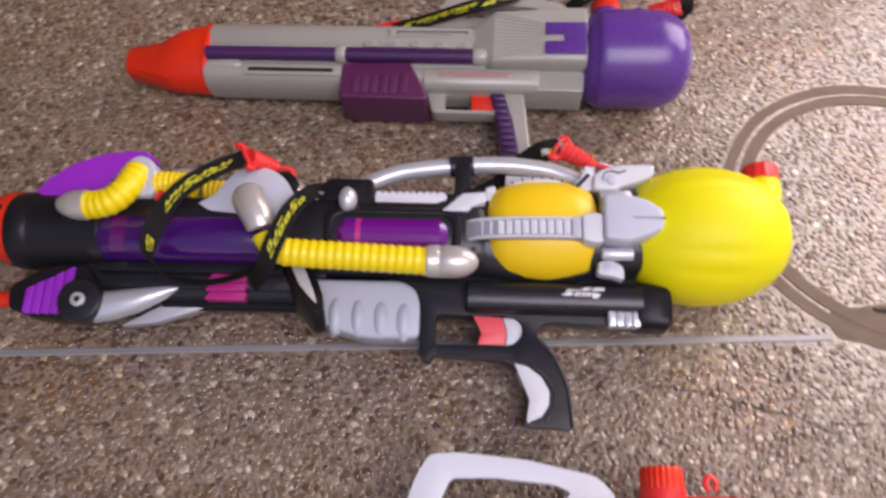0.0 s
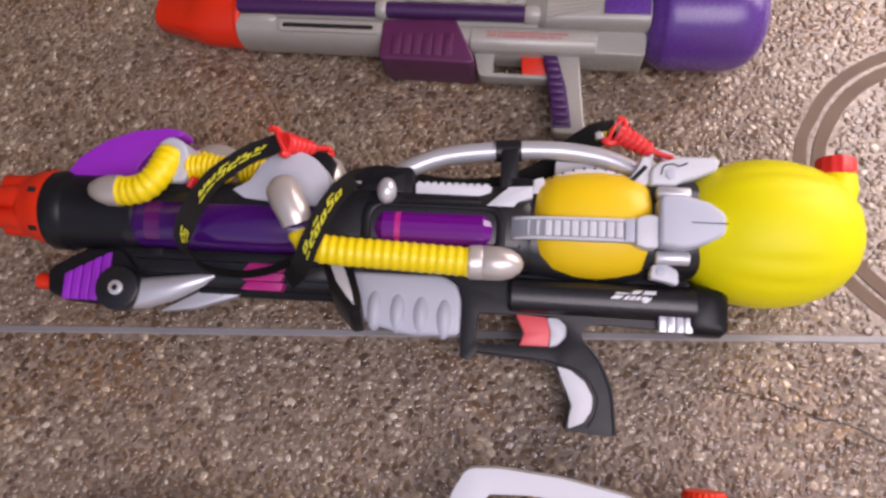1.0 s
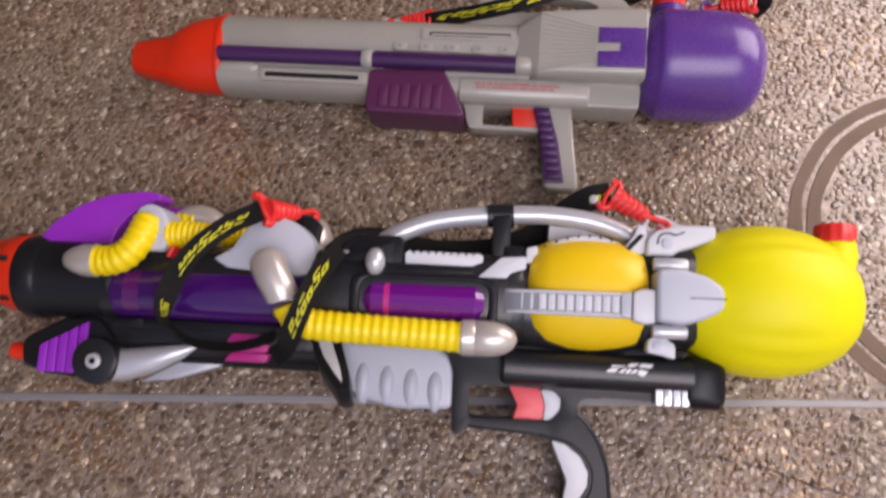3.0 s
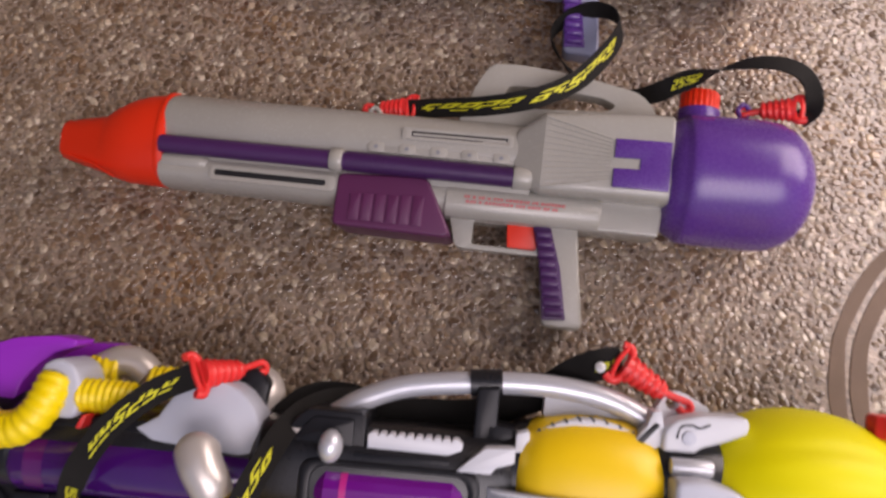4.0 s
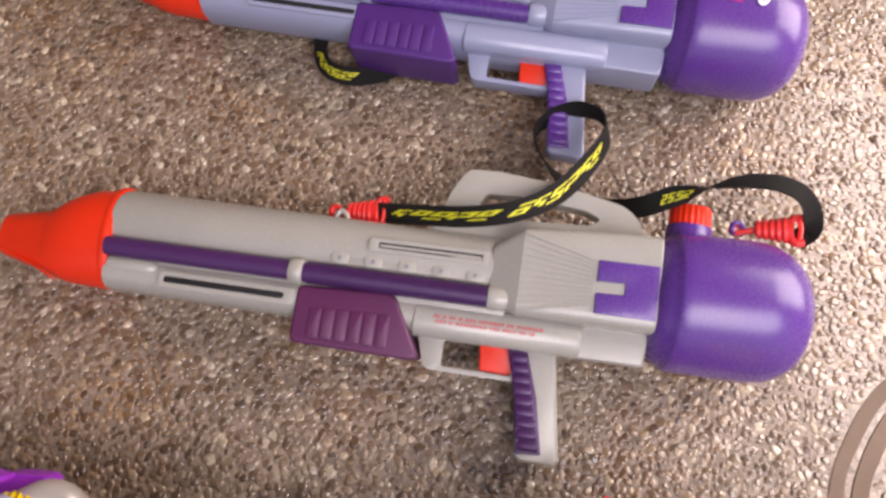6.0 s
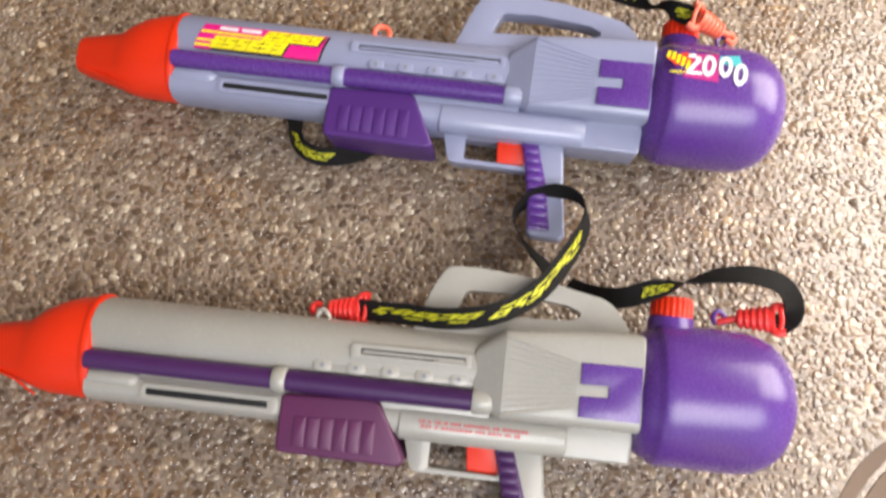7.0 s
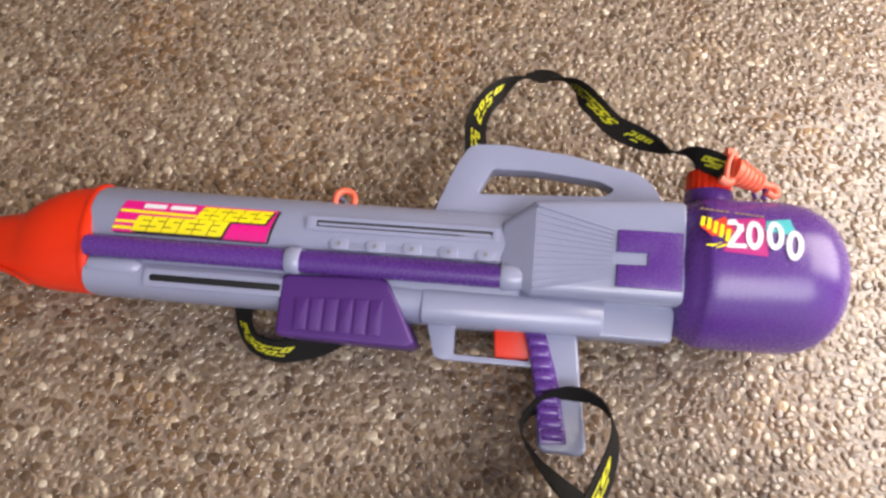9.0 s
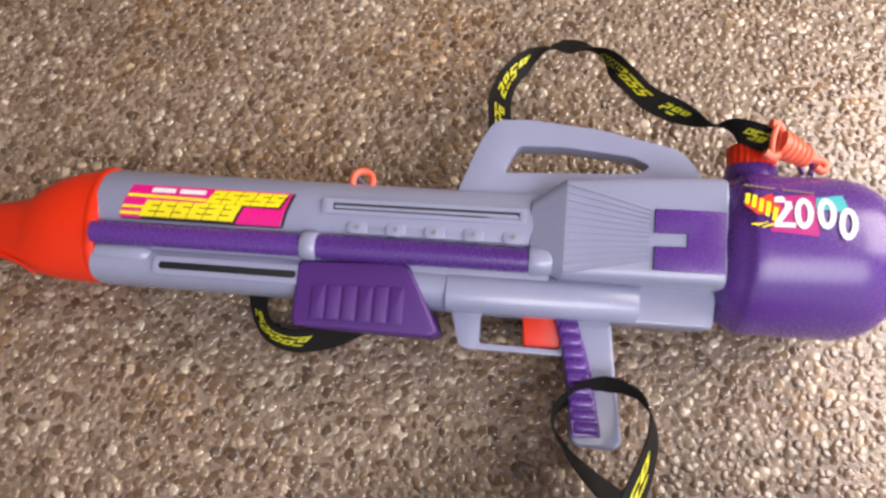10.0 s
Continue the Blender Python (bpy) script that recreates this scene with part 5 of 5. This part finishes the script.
# ---------------------------------------------------------------- pebbles of the floor
def pebble_material(name, single):
    """River pebbles of mixed tan, brown, grey and white stone under a worn sealer."""
    m = bpy.data.materials.new(name)
    m.use_nodes = True
    nt, b = m.node_tree, m.node_tree.nodes["Principled BSDF"]
    N, L = nt.nodes.new, nt.links.new
    pick = N("ShaderNodeObjectInfo").outputs["Random"] if single else N("ShaderNodeNewGeometry").outputs["Random Per Island"]
    ramp = N("ShaderNodeValToRGB")
    ramp.color_ramp.interpolation = "LINEAR"
    stops = [(0.0, (0.050, 0.031, 0.022)), (0.10, (0.100, 0.066, 0.047)), (0.28, (0.150, 0.104, 0.074)), (0.50, (0.205, 0.150, 0.111)), (0.68, (0.255, 0.196, 0.150)),
             (0.80, (0.250, 0.212, 0.180)), (0.88, (0.345, 0.285, 0.225)), (0.95, (0.47, 0.41, 0.34)), (1.0, (0.66, 0.61, 0.54))]
    el = ramp.color_ramp.elements
    while len(el) < len(stops):
        el.new(0.5)
    mean = (0.250, 0.176, 0.126)
    for e, (p, c) in zip(el, stops):
        r, g, b0 = [k * 0.8 + m0 * 0.2 for k, m0 in zip(c, mean)]
        e.position, e.color = p, (r * 1.03, g * 0.98, b0 * 0.86, 1)
    L(pick, ramp.inputs["Fac"])
    geo = N("ShaderNodeNewGeometry")
    blotch, speck, broad = N("ShaderNodeTexNoise"), N("ShaderNodeTexNoise"), N("ShaderNodeTexNoise")
    for n, s, d in ((blotch, 260, 3), (speck, 1500, 3), (broad, 3.2, 3)):
        n.inputs["Scale"].default_value, n.inputs["Detail"].default_value = s, d
        L(geo.outputs["Position"], n.inputs["Vector"])
    # warm brown tint in random broad patches
    warm = N("ShaderNodeTexNoise")
    warm.inputs["Scale"].default_value, warm.inputs["Detail"].default_value = 5.5, 4
    L(geo.outputs["Position"], warm.inputs["Vector"])
    wr = N("ShaderNodeMapRange")
    wr.inputs["From Min"].default_value, wr.inputs["From Max"].default_value = 0.48, 0.68
    L(warm.outputs["Fac"], wr.inputs["Value"])
    warm_tint = N("ShaderNodeMix")
    warm_tint.data_type, warm_tint.blend_type = "RGBA", "MULTIPLY"
    warm_tint.inputs["B"].default_value = (1.0, 0.80, 0.60, 1)
    L(wr.outputs["Result"], warm_tint.inputs["Factor"]), L(ramp.outputs["Color"], warm_tint.inputs["A"])
    last = warm_tint.outputs["Result"]
    for n, lo, hi in ((blotch, 0.66, 1.34), (speck, 0.74, 1.26), (broad, 0.80, 1.20)):
        k = N("ShaderNodeMapRange")
        k.inputs["From Min"].default_value, k.inputs["From Max"].default_value = 0.25, 0.75
        k.inputs["To Min"].default_value, k.inputs["To Max"].default_value = lo, hi
        L(n.outputs["Fac"], k.inputs["Value"])
        x = N("ShaderNodeVectorMath")
        x.operation = "SCALE"
        L(last, x.inputs[0]), L(k.outputs["Result"], x.inputs["Scale"])
        last = x.outputs["Vector"]
    L(last, b.inputs["Base Color"])
    ra = N("ShaderNodeMapRange")
    ra.inputs["To Min"].default_value, ra.inputs["To Max"].default_value = 0.07, 0.38
    b.inputs["Specular IOR Level"].default_value = 0.6
    b.inputs["Coat Weight"].default_value, b.inputs["Coat Roughness"].default_value = 1.0, 0.20
    L(blotch.outputs["Fac"], ra.inputs["Value"]), L(ra.outputs["Result"], b.inputs["Roughness"])
    bp = N("ShaderNodeBump")
    bp.inputs["Strength"].default_value, bp.inputs["Distance"].default_value = 0.5, 0.0012
    L(blotch.outputs["Fac"], bp.inputs["Height"]), L(bp.outputs["Normal"], b.inputs["Normal"])
    return m


M["pebbles"] = pebble_material("pebble_stone", False)
M["pebble"] = pebble_material("single_pebble_stone", True)
RING = (0.666, 0.542)


def strip_y(x):
    return 0.3515 - 0.0117 * x


def pebble_shapes(xy, rng, size):
    """Vertex and quad arrays of flattened, uneven stones at the given places."""
    n, K = len(xy), 7
    ang = rng.uniform(0, 2 * np.pi, n)
    a = size * (0.42 + 0.46 * rng.uniform(0, 1, n) ** 1.3)
    b = np.maximum(a * rng.uniform(0.55, 0.92, n), size * 0.30)
    h = rng.uniform(0.0019, 0.0030, n)
    th = np.arange(K) * 2 * np.pi / K
    wob = 1 + rng.uniform(-0.2, 0.2, (n, K))
    px, py = a[:, None] * np.cos(th) * wob, b[:, None] * np.sin(th) * wob
    c, s = np.cos(ang)[:, None], np.sin(ang)[:, None]
    qx, qy = px * c - py * s, px * s + py * c
    tilt = rng.uniform(-0.20, 0.20, (n, 2))
    rows = []
    for k, f in ((1.0, -1.2), (0.97, 0.42), (0.83, 0.84), (0.48, 0.99)):
        x, y = qx * k, qy * k
        z = h[:, None] * f - 0.002 + x * tilt[:, :1] + y * tilt[:, 1:]
        rows.append(np.stack([xy[:, :1] + x, xy[:, 1:] + y, z], -1))
    top = np.stack([xy[:, 0], xy[:, 1], h - 0.002], -1)[:, None, :]
    V = np.concatenate(rows + [top], 1)
    quads = []
    for r in range(3):
        for k in range(K):
            quads.append((r * K + k, r * K + (k + 1) % K, (r + 1) * K + (k + 1) % K, (r + 1) * K + k))
    tris = [(3 * K + k, 3 * K + (k + 1) % K, 4 * K) for k in range(K)]
    return V, np.array(quads), np.array(tris)


def stones_mesh(name, V, quads, tris):
    n, per = V.shape[0], V.shape[1]
    off = (np.arange(n) * per)[:, None, None]
    q, t = (quads[None] + off).reshape(-1), (tris[None] + off).reshape(-1)
    me = bpy.data.meshes.new(name)
    nq, nt = len(q) // 4, len(t) // 3
    me.vertices.add(n * per)
    me.vertices.foreach_set("co", V.reshape(-1).astype(np.float32))
    me.loops.add(len(q) + len(t))
    me.loops.foreach_set("vertex_index", np.r_[q, t].astype(np.int32))
    me.polygons.add(nq + nt)
    me.polygons.foreach_set("loop_start", np.r_[np.arange(nq) * 4, nq * 4 + np.arange(nt) * 3].astype(np.int32))
    me.polygons.foreach_set("use_smooth", np.ones(nq + nt, bool))
    me.update(calc_edges=True)
    return me


rng = np.random.default_rng(7)
STEP = 0.0092
gx, gy = np.meshgrid(np.arange(-0.82, 0.90, STEP), np.arange(0.06, 1.64, STEP * 0.866))
gx = gx + (np.arange(gx.shape[0]) % 2)[:, None] * STEP / 2
xy = np.stack([gx.ravel(), gy.ravel()], -1)
xy += rng.uniform(-0.30, 0.30, xy.shape) * STEP
far = np.hypot(xy[:, 0] - RING[0], xy[:, 1] - RING[1])
keep = (np.abs(xy[:, 1] - strip_y(xy[:, 0])) > 0.0075) | (xy[:, 0] > 0.515)
keep &= np.abs(far - 0.2145) > 0.0245
keep &= ~((np.abs(xy[:, 0] - 0.585) < 0.075) & (np.abs(xy[:, 1] - 0.365) < 0.025))
xy = xy[keep]
V, Q, T = pebble_shapes(xy, rng, STEP)
V[:, :, 2] += 0.0005
near = (xy[:, 0] > -0.04) & (xy[:, 0] < 0.12) & (xy[:, 1] > 1.330) & (xy[:, 1] < 1.448)
bed = new("pebble_bed", stones_mesh("pebble_bed", V[~near], Q, T))
bed.data.materials.append(M["pebbles"])
bed.parent = bpy.data.objects["floor"]
tagged(bed, "rounded tan and brown pebbles set in mortar", kind="stuff")
loose = V[near]
for k in range(len(loose)):
    c = np.array([*xy[near][k], 0.0])
    st = new("pebble", stones_mesh("pebble", loose[k:k + 1] - c, Q, T))
    st.data.materials.append(M["pebble"])
    st.location = c
    st.parent = bpy.data.objects["floor"]
# coarser stones carry the floor on beyond the part that is walked past
wide = np.stack([a.ravel() for a in np.meshgrid(np.arange(-1.38, 2.1, 0.030), np.arange(-1.0, 2.38, 0.026))], -1)
wide += rng.uniform(-0.009, 0.009, wide.shape)
wide = wide[(wide[:, 0] < -0.83) | (wide[:, 0] > 0.91) | (wide[:, 1] < 0.05) | (wide[:, 1] > 1.65)]
Vw, Q, T = pebble_shapes(wide, rng, 0.026)
outer = new("outer_pebble_bed", stones_mesh("outer_pebble_bed", Vw, Q, T))
outer.data.materials.append(M["pebbles"])
outer.parent = bpy.data.objects["floor"]
tagged(outer, "rounded tan and brown pebbles set in mortar", kind="stuff")
